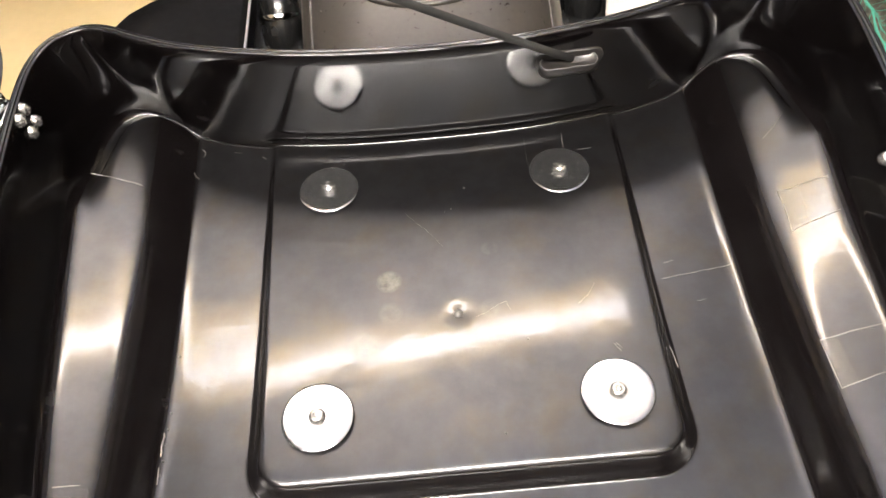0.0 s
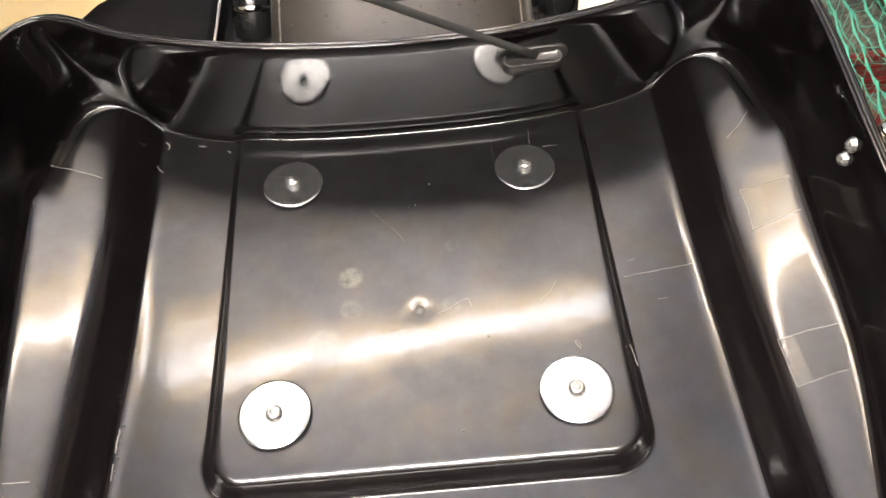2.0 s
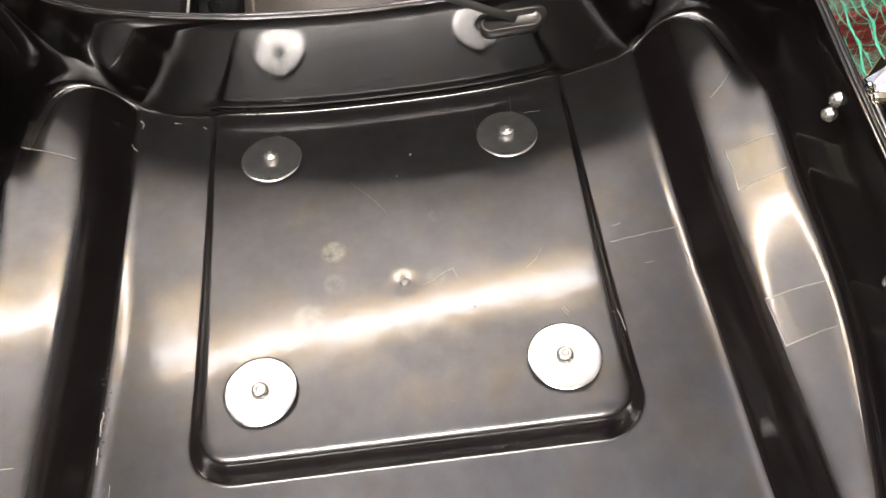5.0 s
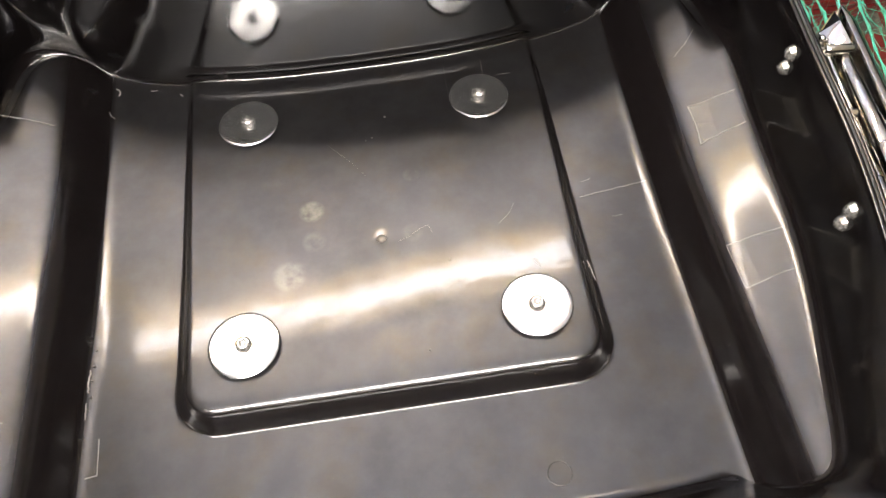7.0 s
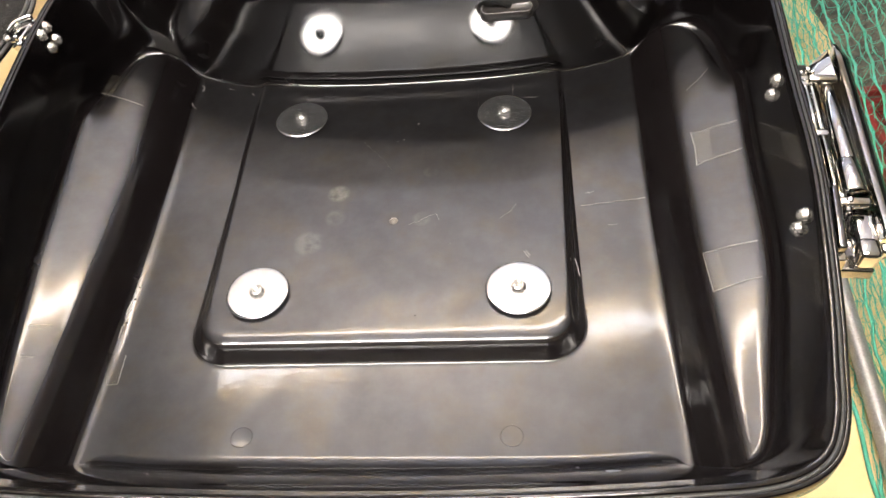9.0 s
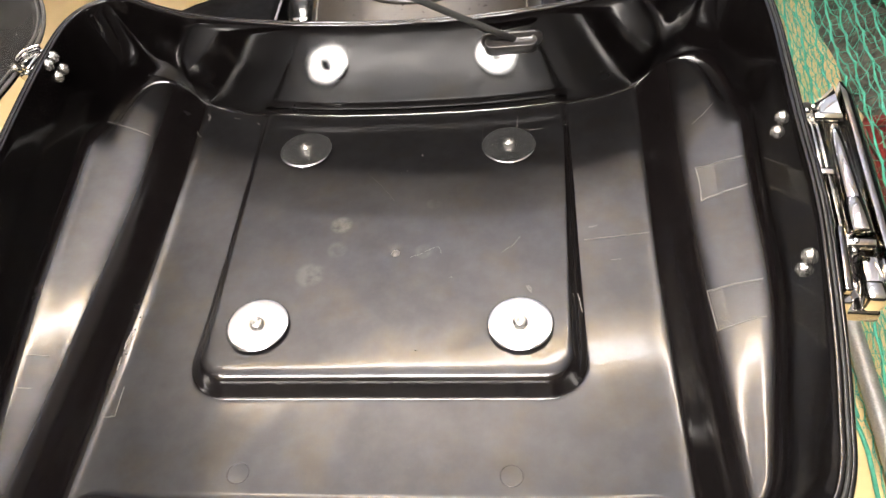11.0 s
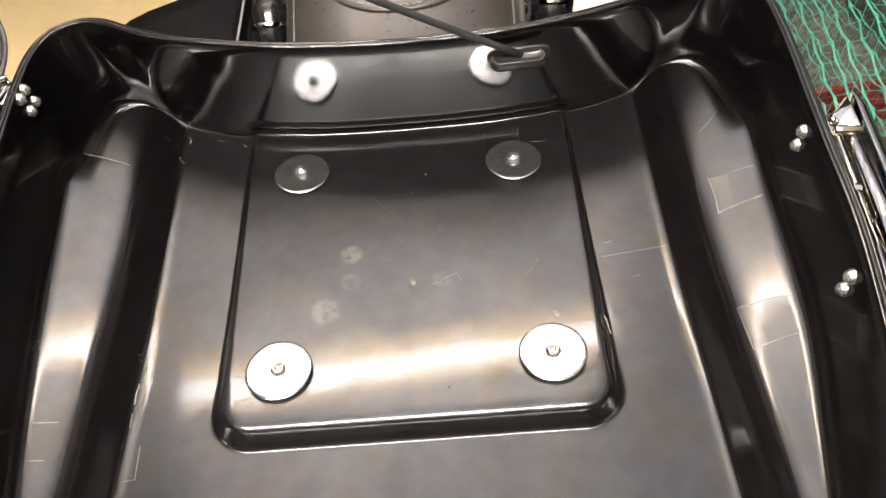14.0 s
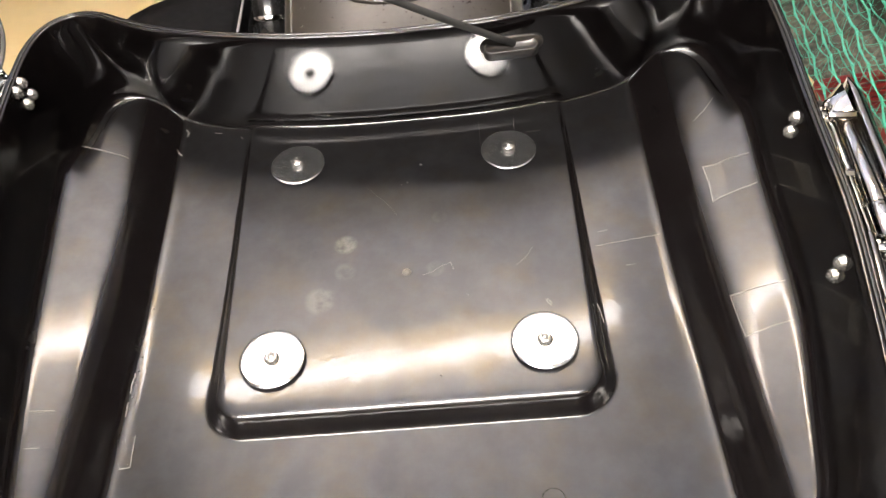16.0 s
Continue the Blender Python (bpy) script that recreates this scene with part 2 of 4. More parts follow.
def tube(points, r, seg=8, closed=False):
    """A round tube along a line of points, as (verts, faces)."""
    pts = [Vector(p) for p in points]
    n = len(pts)
    verts, faces = [], []
    up = Vector((0, 0, 1))
    for i, p in enumerate(pts):
        a = pts[(i - 1) % n] if closed or i else p
        b = pts[(i + 1) % n] if closed or i < n - 1 else p
        d = (b - a).normalized()
        s = d.cross(up)
        s = s.normalized() if s.length > 1e-4 else Vector((1, 0, 0))
        t = s.cross(d)
        verts += [tuple(p + r * (math.cos(2 * math.pi * k / seg) * s + math.sin(2 * math.pi * k / seg) * t)) for k in range(seg)]
    for i in range(n if closed else n - 1):
        j = (i + 1) % n
        for k in range(seg):
            l = (k + 1) % seg
            faces.append((i * seg + k, j * seg + k, j * seg + l, i * seg + l))
    if not closed:
        faces += [tuple(range(seg)), tuple(reversed(range((n - 1) * seg, n * seg)))]
    return verts, faces


def ribbon(points, width, thick, side):
    """A flat strap along points; side is the direction of its width."""
    side = Vector(side).normalized()
    pts = [Vector(p) for p in points]
    verts, faces = [], []
    for i, p in enumerate(pts):
        d = (pts[min(i + 1, len(pts) - 1)] - pts[max(i - 1, 0)]).normalized()
        nrm = d.cross(side).normalized()
        verts += [tuple(p + side * width / 2 * sx + nrm * thick / 2 * sz) for sx, sz in ((-1, -1), (1, -1), (1, 1), (-1, 1))]
    for i in range(len(pts) - 1):
        for k in range(4):
            faces.append((4 * i + k, 4 * i + (k + 1) % 4, 4 * i + 4 + (k + 1) % 4, 4 * i + 4 + k))
    n = 4 * (len(pts) - 1)
    faces += [(3, 2, 1, 0), (n, n + 1, n + 2, n + 3)]
    return verts, faces


def empty(name, label, category, group=""):
    return tagged(new(name), label, category, group)


# ---- room ----
def slab(name, label, x0, x1, y0, y1, z0, z1, material, category):
    return tagged(part(name, box(x0, x1, y0, y1, z0, z1), material, smooth=False), label, category, kind="structure")


slab("floor", "tan sealed workshop floor, lightly mottled", -3.2, 3.2, -3.0, 4.0, FLOOR_Z - 0.1, FLOOR_Z, FLOOR, "floor")
slab("ceiling", "plain white painted ceiling", -3.2, 3.2, -3.0, 4.0, CEIL_Z, CEIL_Z + 0.1, CEIL, "ceiling")
slab("wall_north", "plain painted workshop wall", -3.2, 3.2, 4.0, 4.15, FLOOR_Z, CEIL_Z, WALL, "wall")
slab("wall_south", "plain painted workshop wall", -3.2, 3.2, -3.15, -3.0, FLOOR_Z, CEIL_Z, WALL, "wall")
slab("wall_east", "plain painted workshop wall", 3.2, 3.35, -3.0, 4.0, FLOOR_Z, CEIL_Z, WALL, "wall")
slab("wall_west", "plain painted workshop wall", -3.35, -3.2, -3.0, 4.0, FLOOR_Z, CEIL_Z, WALL, "wall")


def pendant(cx, cy, width, length, lit, edge=None, yaw=0.0):
    """A box lamp with an opaque top and a lit underside."""
    e = empty("pendant_light", "long lit box lamp hanging below the ceiling", "ceiling light")
    e.matrix_basis = pose(cx, cy, 0, 0, 0, yaw)
    cx = y = 0.0
    x0, x1, y0, y1 = cx - length / 2, cx + length / 2, y - width / 2, y + width / 2
    part("diffuser", box(x0, x1, y0, y1, LAMP_Z, LAMP_Z + 0.02, 0.004), lit, e)
    # amber glowing strips, added to give reflected highlights a golden fringe
    if edge:
        for ya, yb in ((y0 - 0.042, y0 - 0.012), (y1 + 0.012, y1 + 0.068)):
            part("added_fringe_glow", box(x0, x1, ya, yb, LAMP_Z + 0.004, LAMP_Z + 0.024, 0.003), edge, e, "added amber glow strip tinting the fringe of the lamp's reflection")
    part("housing", box(x0 - 0.01, x1 + 0.01, y0 - 0.01, y1 + 0.01, LAMP_Z + 0.021, LAMP_Z + 0.07, 0.008), CEIL, e)
    for x in (x0 - 0.02, x1 + 0.02):
        part("end_cap", box(x - 0.009, x + 0.009, y0, y1, LAMP_Z - 0.003, LAMP_Z + 0.07, 0.004), GALV, e)
    for x in (cx - length * 0.35, cx + length * 0.35):
        part("hanger", rod((x, y, LAMP_Z + 0.07), (x, y, CEIL_Z), 0.004, 8), GALV, e)
    return e


def uplight(cx, cy, lx, ly, lit):
    """An added, unseen hanging trough that throws light up to brighten the ceiling."""
    e = empty("added_uplight", "added unseen trough lamp washing the ceiling with cool light", "ceiling light")
    z = 1.12
    for sx in (-1, 1):
        x, y = cx + sx * max(0.0, lx / 2 - 0.2), cy + sx * max(0.0, ly / 2 - 0.2)
        part("hanger", rod((x, y, z + 0.018), (x, y, CEIL_Z), 0.004, 8), GALV, e)
    part("tube_panel", box(cx - lx / 2, cx + lx / 2, cy - ly / 2, cy + ly / 2, z, z + 0.02, 0.004), lit, e)
    part("trough", box(cx - lx / 2 - 0.03, cx + lx / 2 + 0.03, cy - ly / 2 - 0.03, cy + ly / 2 + 0.03, z - 0.08, z - 0.001, 0.01), CEIL, e)
    return e


pendant(-0.17, 0.910, 0.058, 1.34, LIT_F, LIT_E, 6.5)
pendant(-0.215, -0.60, 0.15, 1.27, LIT_R)
uplight(0.0, 2.35, 1.6, 0.11, LIT_V)
uplight(-0.1, 1.24, 2.1, 0.024, LIT_V)
fin = uplight(-0.28, 0.02, 1.95, 0.096, LIT_U)
# unseen blade, added only to keep this trough's light off the rear ceiling
part("added_light_blocker", box(-1.30, 0.74, -0.085, -0.079, 1.04, 1.55, 0.002), GALV, fin)


# ---- the case: plan curves ----
RIM_HALF = [(0, -.190), (.10, -.188), (.165, -.1845), (.205, -.1805), (.2275, -.170), (.2375, -.152), (.243, -.128), (.2495, -.09), (.256, -.03), (.2645, .03), (.272, .09), (.278, .15), (.281, .20),
            (.280, .235), (.271, .257), (.254, .266), (.236, .263), (.214, .251), (.18, .236), (.13, .222), (.07, .212), (0, .208)]
BASE_HALF = [(0, -.130), (.09, -.129), (.15, -.127), (.188, -.1245), (.2075, -.139), (.2255, -.140), (.2365, -.125), (.2435, -.088), (.2535, -.03), (.262, .03), (.269, .09), (.275, .15), (.278, .20),
             (.277, .240), (.269, .270), (.252, .284), (.230, .282), (.208, .269), (.178, .255), (.13, .245), (.07, .238), (0, .2365)]
LOOP = 880


def plan(half, rounds=14):
    """A smooth closed loop of LOOP points through a half outline and its mirror image."""
    pts = np.array(half + [(-x, y) for x, y in half[-2:0:-1]], float)
    n = len(pts)
    u = np.linspace(0, n, LOOP, endpoint=False)
    i = np.floor(u).astype(int)
    f = (u - i)[:, None]
    p0, p1, p2, p3 = (pts[(i + k) % n] for k in (-1, 0, 1, 2))
    c = 0.5 * (2 * p1 + (p2 - p0) * f + (2 * p0 - 5 * p1 + 4 * p2 - p3) * f ** 2 + (3 * p1 - p0 - 3 * p2 + p3) * f ** 3)
    for _ in range(rounds):
        c = 0.25 * np.roll(c, 1, 0) + 0.5 * c + 0.25 * np.roll(c, -1, 0)
    return c


def outward(c):
    d = np.roll(c, -1, 0) - np.roll(c, 1, 0)
    nrm = np.stack([d[:, 1], -d[:, 0]], 1)
    return nrm / np.linalg.norm(nrm, axis=1)[:, None]


RIM, BASE = plan(RIM_HALF), plan(BASE_HALF, 60)
# the lean of the wall changes gently round the front corners
lean_xy = BASE - RIM
gentle = lean_xy.copy()
for _ in range(160):
    gentle = 0.25 * np.roll(gentle, 1, 0) + 0.5 * gentle + 0.25 * np.roll(gentle, -1, 0)
blend = (np.clip((RIM[:, 1] - 0.14) / 0.06, 0, 1) * np.clip((np.abs(RIM[:, 0]) - 0.08) / 0.06, 0, 1))[:, None]
BASE = RIM + lean_xy * (1 - blend) + gentle * blend
# the front rim lies a little nearer on the latch side
RIM[:, 1] -= 0.0025 * np.clip((RIM[:, 0] + 0.05) / 0.15, 0, 1) * np.clip((RIM[:, 1] - 0.15) / 0.05, 0, 1)
# the latch side bows out a little
for loop_pts, bow in ((RIM, 0.0065), (BASE, 0.0055)):
    loop_pts[:, 0] += np.where(loop_pts[:, 0] > 0.15, bow * np.exp(-((loop_pts[:, 1] + 0.01) / 0.08) ** 2), 0.0) * np.clip((loop_pts[:, 0] - 0.15) / 0.06, 0, 1)


def rim_z(p):
    return 0.107 + 0.03 * (p[:, 1] - 0.1)


def round_top(u, k, foot=0.025):
    """0 below 0, 1 far above 1: a crisp foot and a well rounded top edge."""
    return np.logaddexp(0, (1 - k * np.logaddexp(0, (1 - u) / k)) / foot) * foot


def pan_height(y):
    return -0.0134 + 0.010 * (y + 0.05) + 0.021 * (y - 0.07 + np.sqrt((y - 0.07) ** 2 + 0.0006)) + 0.10 * np.maximum(0, -0.055 - y) ** 2


def floor_height(x, y):
    """Height of the moulded floor: sloping pan, side ledges, raised centre panel, dimples and boss."""
    ax = np.abs(x)
    pan = pan_height(y)
    inner, outer = 0.1985 + 0.02 * np.maximum(0, y - 0.05), 0.2158 + 0.014 * (y + 0.1) + 0.03 * np.maximum(0, y - 0.15)
    back = 0.5 * (y - 0.11 + np.sqrt((y - 0.11) ** 2 + 0.0009))
    ledge = 0.0172 + 0.055 * back + 0.23 * np.maximum(0, ax - outer)
    z = pan + (ledge - pan) * round_top((ax - inner) / (outer - inner), 0.25, 0.11)
    hx, y0, r = 0.1410, -0.0525, 0.030
    qx, qy = ax - (hx - r), (y0 + r) - y
    d = -(np.hypot(np.maximum(qx, 0), np.maximum(qy, 0)) + np.minimum(np.maximum(qx, qy), 0) - r)
    side = np.clip((y - y0 - 0.02) / 0.03, 0, 1)
    width = 0.0094 * (1 - side) + (0.0052 + 0.0050 * np.clip((0.19 - y) / 0.20, 0, 1)) * side
    one = round_top(d / width, 0.20, 0.06)
    two = 0.45 * round_top(d / (0.45 * width), 0.2) + 0.55 * round_top((d - 0.62 * width) / (0.38 * width), 0.2)
    z = z + (0.0 - pan) * (one + (two - one) * side) * (ax < 0.19)
    for s in (-1, 1):
        rd = np.hypot(x - s * 0.0885, y + 0.1065)
        z = z - 0.00038 * np.exp(-(rd / 0.0068) ** 2)
    rb = np.hypot(x - 0.0005, y - 0.067)
    wave = 0.00009 * np.sin(21 * x + 14 * y + 0.9) + 0.00003 * np.sin(47 * x - 31 * y + 1.9) + 0.000008 * np.sin(118 * x + 95 * y)
    return z + wave * (ax < 0.2) - 0.0004 * np.exp(-(rb / 0.007) ** 2)


def case_shell():
    nb = outward(BASE)
    front = np.clip((BASE[:, 1] - 0.17) / 0.08, 0, 1) * np.clip((np.abs(BASE[:, 0]) - 0.160) / 0.080, 0, 1)
    front = front * front * (3 - 2 * front)
    near = np.clip((-0.105 - BASE[:, 1]) / 0.012, 0, 1) * np.clip((0.206 - np.abs(BASE[:, 0])) / 0.008, 0, 1)
    side = np.clip((np.abs(BASE[:, 0]) - 0.225) / 0.015, 0, 1)
    rf = (0.0065 + np.maximum(0.006 * front, 0.005 * side) + 0.004 * near)[:, None]
    centre = np.array([0.0, 0.06])
    spoke = BASE - centre
    p0 = centre + spoke * (1 - rf / np.linalg.norm(spoke, axis=1)[:, None])
    rings = []
    count = 400
    reach = np.linalg.norm(p0 - centre, axis=1)
    for i in range(1, count + 1):
        s = i / count
        q = centre + s * (p0 - centre)
        # the ledges roll down into a valley before the front wall
        roll = np.clip(1 - (1 - s) * reach / 0.020, 0, 1)
        high = floor_height(q[:, 0], q[:, 1])
        rings.append(np.column_stack([q, high - 0.50 * (high - pan_height(q[:, 1])) * front * roll ** 2]))
    a = rings[-1]
    high = floor_height(BASE[:, 0], BASE[:, 1])
    b = np.column_stack([BASE, high - 0.58 * (high - pan_height(BASE[:, 1])) * front])
    top = np.column_stack([RIM, rim_z(RIM)])
    wall_dir = (top - b) / np.linalg.norm(top - b, axis=1)[:, None]
    c = b + wall_dir * rf
    for k in range(1, 11):
        t = k / 10
        rings.append((1 - t) ** 2 * a + 2 * t * (1 - t) * b + t * t * c)
    lip = (np.clip((BASE[:, 1] - 0.2) / 0.03, 0, 1) * np.clip((0.145 - np.abs(BASE[:, 0])) / 0.012, 0, 1))[:, None] * np.column_stack([nb, np.zeros(LOOP)])
    for f in (0.02, 0.04, 0.055, 0.07, 0.085, 0.10, 0.115, 0.13, 0.15, 0.18, 0.23, 0.3, 0.4, 0.5, 0.6, 0.7, 0.8, 0.9, 1.0):
        g = min(1.0, max(0.0, (f - 0.05) / 0.07))
        rings.append(c + (top - c) * f - lip * 0.0022 * (1 - g * g * (3 - 2 * g)) * min(1.0, f / 0.04) - lip * 0.0028 * f * (1 - f))
    # rim bead, seal groove, outer lip and the outside of the shell
    nr = outward(RIM)
    for out, up in ((0.0003, 0.0009), (0.0008, 0.0015), (0.0020, 0.0017), (0.0032, 0.0014), (0.0036, 0.0006), (0.0038, -0.0012), (0.0054, -0.0012), (0.0057, 0.0003), (0.0063, 0.0008), (0.0076, 0.0006),
                    (0.0084, -0.0004), (0.0086, -0.010), (0.0078, -0.012), (0.0050, -0.013)):
        q = RIM + nr * out
        rings.append(np.column_stack([q, rim_z(RIM) + up]))
    for f, out, z in ((0.3, 0.005, 0.075), (0.7, 0.006, 0.035), (1.0, 0.006, 0.0), (1.0, 0.004, -0.018), (1.0, -0.006, -0.028)):
        q = RIM + (BASE - RIM) * f + nr * out
        rings.append(np.column_stack([q, np.full(LOOP, z)]))
    verts = np.vstack([np.array([[0.0, 0.06, float(floor_height(np.array([0.0]), np.array([0.06]))[0])]])] + rings)
    faces = [(0, 1 + j, 1 + (j + 1) % LOOP) for j in range(LOOP)]
    for i in range(len(rings) - 1):
        s, t = 1 + i * LOOP, 1 + (i + 1) * LOOP
        faces += [(s + j, t + j, t + (j + 1) % LOOP, s + (j + 1) % LOOP) for j in range(LOOP)]
    last = 1 + (len(rings) - 1) * LOOP
    faces.append(tuple(last + j for j in reversed(range(LOOP))))
    return verts.tolist(), faces


case = empty("motorcycle_top_case", "open glossy black plastic motorcycle luggage case, scuffed inside", "luggage case")
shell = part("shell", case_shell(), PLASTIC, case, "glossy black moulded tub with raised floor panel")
seal_q = RIM + outward(RIM) * 0.0046
part("rim_seal", tube(np.column_stack([seal_q, rim_z(RIM) - 0.0004])[::4].tolist(), 0.0012, 8, True), RUBBER, case, "thin black rubber rim seal")


# ---- bolts and washers ----
def hz(x, y):
    return float(floor_height(np.array([x]), np.array([y]))[0])


def washer(x, y, head, tilt, turn):
    w = part("washer", turned([(0.0, 0.0), (0.0226, 0.0), (0.0231, 0.0004), (0.0233, 0.0010), (0.0230, 0.0015), (0.0224, 0.0018), (0.0214, 0.00193), (0.0195, 0.0019), (0.0042, 0.00183), (0.0, 0.00183)], 64), ZINC, case, "large flat zinc-plated washer")
    w.matrix_basis = pose(x, y, 0.0016, tilt[0], tilt[1], turn)
    part("backing_washer", turned([(0.0, -0.0016), (0.0212, -0.0016), (0.0218, -0.0012), (0.0218, -0.0006), (0.0212, -0.0002), (0.0, -0.0002)], 48), ZINC, w, "thin backing washer")
    if head == "button":
        prof = [(0.0, 0.0030), (0.0018, 0.0030), (0.0021, 0.0052), (0.0032, 0.0055), (0.0046, 0.0046), (0.0054, 0.0028), (0.0055, 0.0019), (0.0, 0.0019)]
        part("bolt_head", turned(prof, 24), STEEL, w, "round-headed socket bolt")
    else:
        prof = [(0.0, 0.0078), (0.0020, 0.0078), (0.0026, 0.0073), (0.0026, 0.0064), (0.0042, 0.0062), (0.0050, 0.0054), (0.0054, 0.0030), (0.0054, 0.0019), (0.0, 0.0019)]
        part("bolt_head", turned(prof, 24), NUT, w, "nut with protruding stud end")
    return w


washer(-0.094, -0.001, "button", (0.4, -0.5), 20)
washer(0.0955, -0.002, "button", (-0.6, 0.3), 75)
washer(-0.091, 0.188, "stud", (0.5, 0.4), 130)
washer(0.088, 0.185, "stud", (0.3, -0.3), 200)
ring_pts = [(-0.089 + 0.0085 * math.cos(a), 0.2055 + 0.0075 * math.sin(a), 0.0004) for a in np.linspace(0, 2 * math.pi, 28, endpoint=False)]
part("scribed_ring", tube(ring_pts, 0.00035, 6, True), GLUE, case, "thin pale scribed ring")


for sx in (-1, 1):
    mark = [(sx * 0.0885 + 0.0072 * math.cos(a), -0.1065 + 0.0072 * math.sin(a)) for a in np.linspace(0, 2 * math.pi, 36, endpoint=False)]
    part("mould_mark", tube([(x, y, hz(x, y) - 0.0001) for x, y in mark], 0.00042, 6, True), PLASTIC, case, "faint round moulding mark in the floor")
# the rivet's bright reflection is put into its pale colour
part("rivet", turned([(0.0, 0.0012), (0.0012, 0.0011), (0.0022, 0.0007), (0.0032, 0.0002), (0.0036, -0.0006), (0.0, -0.0006)], 24, Matrix.Translation((0.0005, 0.067, 0.0))), GLINT, case, "small plastic rivet with its bright glint put in as pale colour")


# ---- screws through the side walls ----
def screw(x, y, z, sx):
    m = Matrix.Translation((x, y, z)) @ Matrix.Rotation(radians(-90 * sx), 4, "Y") @ Matrix.Diagonal((0.86, 0.86, 0.95, 1))
    s = part("screw", turned([(0.0, 0.0052), (0.0022, 0.0050), (0.0025, 0.0042), (0.0040, 0.0038), (0.0049, 0.0024), (0.0051, 0.0008), (0.0058, 0.0004), (0.0058, -0.002), (0.0, -0.002)], 20, m), STEEL, case, "domed steel screw")
    return s


def wall_x(y, z):
    """Inner face of the side wall at that place along it."""
    j = min(range(LOOP), key=lambda k: abs(RIM[k, 1] - y) + (10 if RIM[k, 0] < 0.2 else 0))
    k = min(range(LOOP), key=lambda k: abs(BASE[k, 1] - y) + (10 if BASE[k, 0] < 0.2 else 0))
    f = (z - 0.02) / 0.088
    return float(BASE[k, 0] + (RIM[j, 0] - BASE[k, 0]) * f)


for y, z in ((0.100, 0.0925), (0.100, 0.0800), (-0.0165, 0.0865), (-0.0165, 0.0745)):
    screw(wall_x(y, z), y, z, 1)
for y, z in ((0.196, 0.1055), (0.185, 0.1055), (0.199, 0.0915), (0.188, 0.0915)):
    screw(-wall_x(y, z), y, z, -1)


# ---- chrome latch on the outside ----
m_t = Matrix.Translation((0.3077, 0.044, 0.094)) @ Matrix.Rotation(radians(-6.2), 4, "Z")
latch = part("latch", box(-0.0013, 0.0013, -0.054, 0.060, -0.010, 0.002, 0.0010, 2, m_t @ pose(-0.0255, 0, -0.006, 0, 35, 0)), CHROME, case, "polished chrome over-centre latch")


def prism(rings, bevel=0.0008):
    """A closed bar lofted through alike rings of points."""
    bm = bmesh.new()
    n = len(rings[0])
    vs = [[bm.verts.new(p) for p in r] for r in rings]
    for a, b in zip(vs, vs[1:]):
        for k in range(n):
            bm.faces.new((a[k], a[(k + 1) % n], b[(k + 1) % n], b[k]))
    bm.faces.new(vs[0])
    bm.faces.new(list(reversed(vs[-1])))
    bmesh.ops.recalc_face_normals(bm, faces=bm.faces)
    bmesh.ops.bevel(bm, geom=bm.edges[:], offset=bevel, segments=2, profile=0.5, affect="EDGES")
    bmesh.ops.transform(bm, matrix=m_t, verts=bm.verts)
    return bm


flange = [(0.0, 0.001), (0.0040, 0.0008), (0.0085, -0.0020), (0.0108, -0.0070), (0.0106, -0.022), (-0.0012, -0.024)]
sharp(part("lever_plate", prism([[(x * w + 0.0003, y, z) for x, z in flange] for y, w in ((-0.083, 0.82), (-0.076, 0.98), (0.03, 1.0), (0.078, 1.0), (0.0905, 0.55))]), CHROME, latch, "wide rounded chrome lever flange"), 40)
part("lever_bar", rod(m_t @ Vector((-0.0086, -0.047, -0.004)), m_t @ Vector((-0.0092, 0.054, -0.005)), 0.0068, 32, r2=0.0056, bevel=0.0012), CHROME, latch)
part("lever_channel", box(-0.0180, -0.0020, -0.034, 0.054, -0.016, -0.009, 0.002, 2, m_t), CHROME_DARK, latch)
part("side_rail", box(-0.0010, 0.0010, -0.052, 0.050, -0.012, 0.002, 0.0006, 2, m_t @ pose(-0.0200, 0, -0.003, 0, 20, 0)), CHROME_DARK, latch)
part("lever_cup", rod(m_t @ Vector((-0.0095, -0.052, -0.003)), m_t @ Vector((-0.0100, -0.026, -0.0025)), 0.0076, 28, bevel=0.001), CHROME, latch)
for x in (-0.0225, -0.0190):
    part("spring_rod", rod(m_t @ Vector((x - 0.001, 0.050, -0.001)), m_t @ Vector((x - 0.0005, 0.004, -0.002)), 0.0015, 14, bevel=0.0004), CHROME, latch)
part("rod_end", rod(m_t @ Vector((-0.0245, 0.001, -0.003)), m_t @ Vector((-0.0165, 0.001, -0.003)), 0.0030, 16, bevel=0.0006), CHROME, latch)
tip = [[(-0.0165, 0.056, -0.016), (-0.0155, 0.057, -0.0025), (-0.0030, 0.054, 0.0010), (-0.0012, 0.054, -0.016)],
       [(-0.0185, 0.073, -0.018), (-0.0172, 0.073, -0.0060), (-0.0040, 0.076, 0.0015), (-0.0012, 0.077, -0.018)],
       [(-0.0060, 0.087, -0.020), (-0.0055, 0.087, -0.0110), (-0.0025, 0.090, -0.0020), (-0.0012, 0.0905, -0.020)]]
sharp(part("lever_tip", prism(tip, 0.0010), CHROME, latch, "faceted chrome lever end"), 30)
part("mount_bracket", box(-0.0330, -0.0200, 0.046, 0.058, -0.018, 0.001, 0.0015, 2, m_t), CHROME, latch)
part("mount_bracket", box(-0.0330, -0.0200, 0.060, 0.068, -0.018, 0.000, 0.0015, 2, m_t), TRIM, latch)
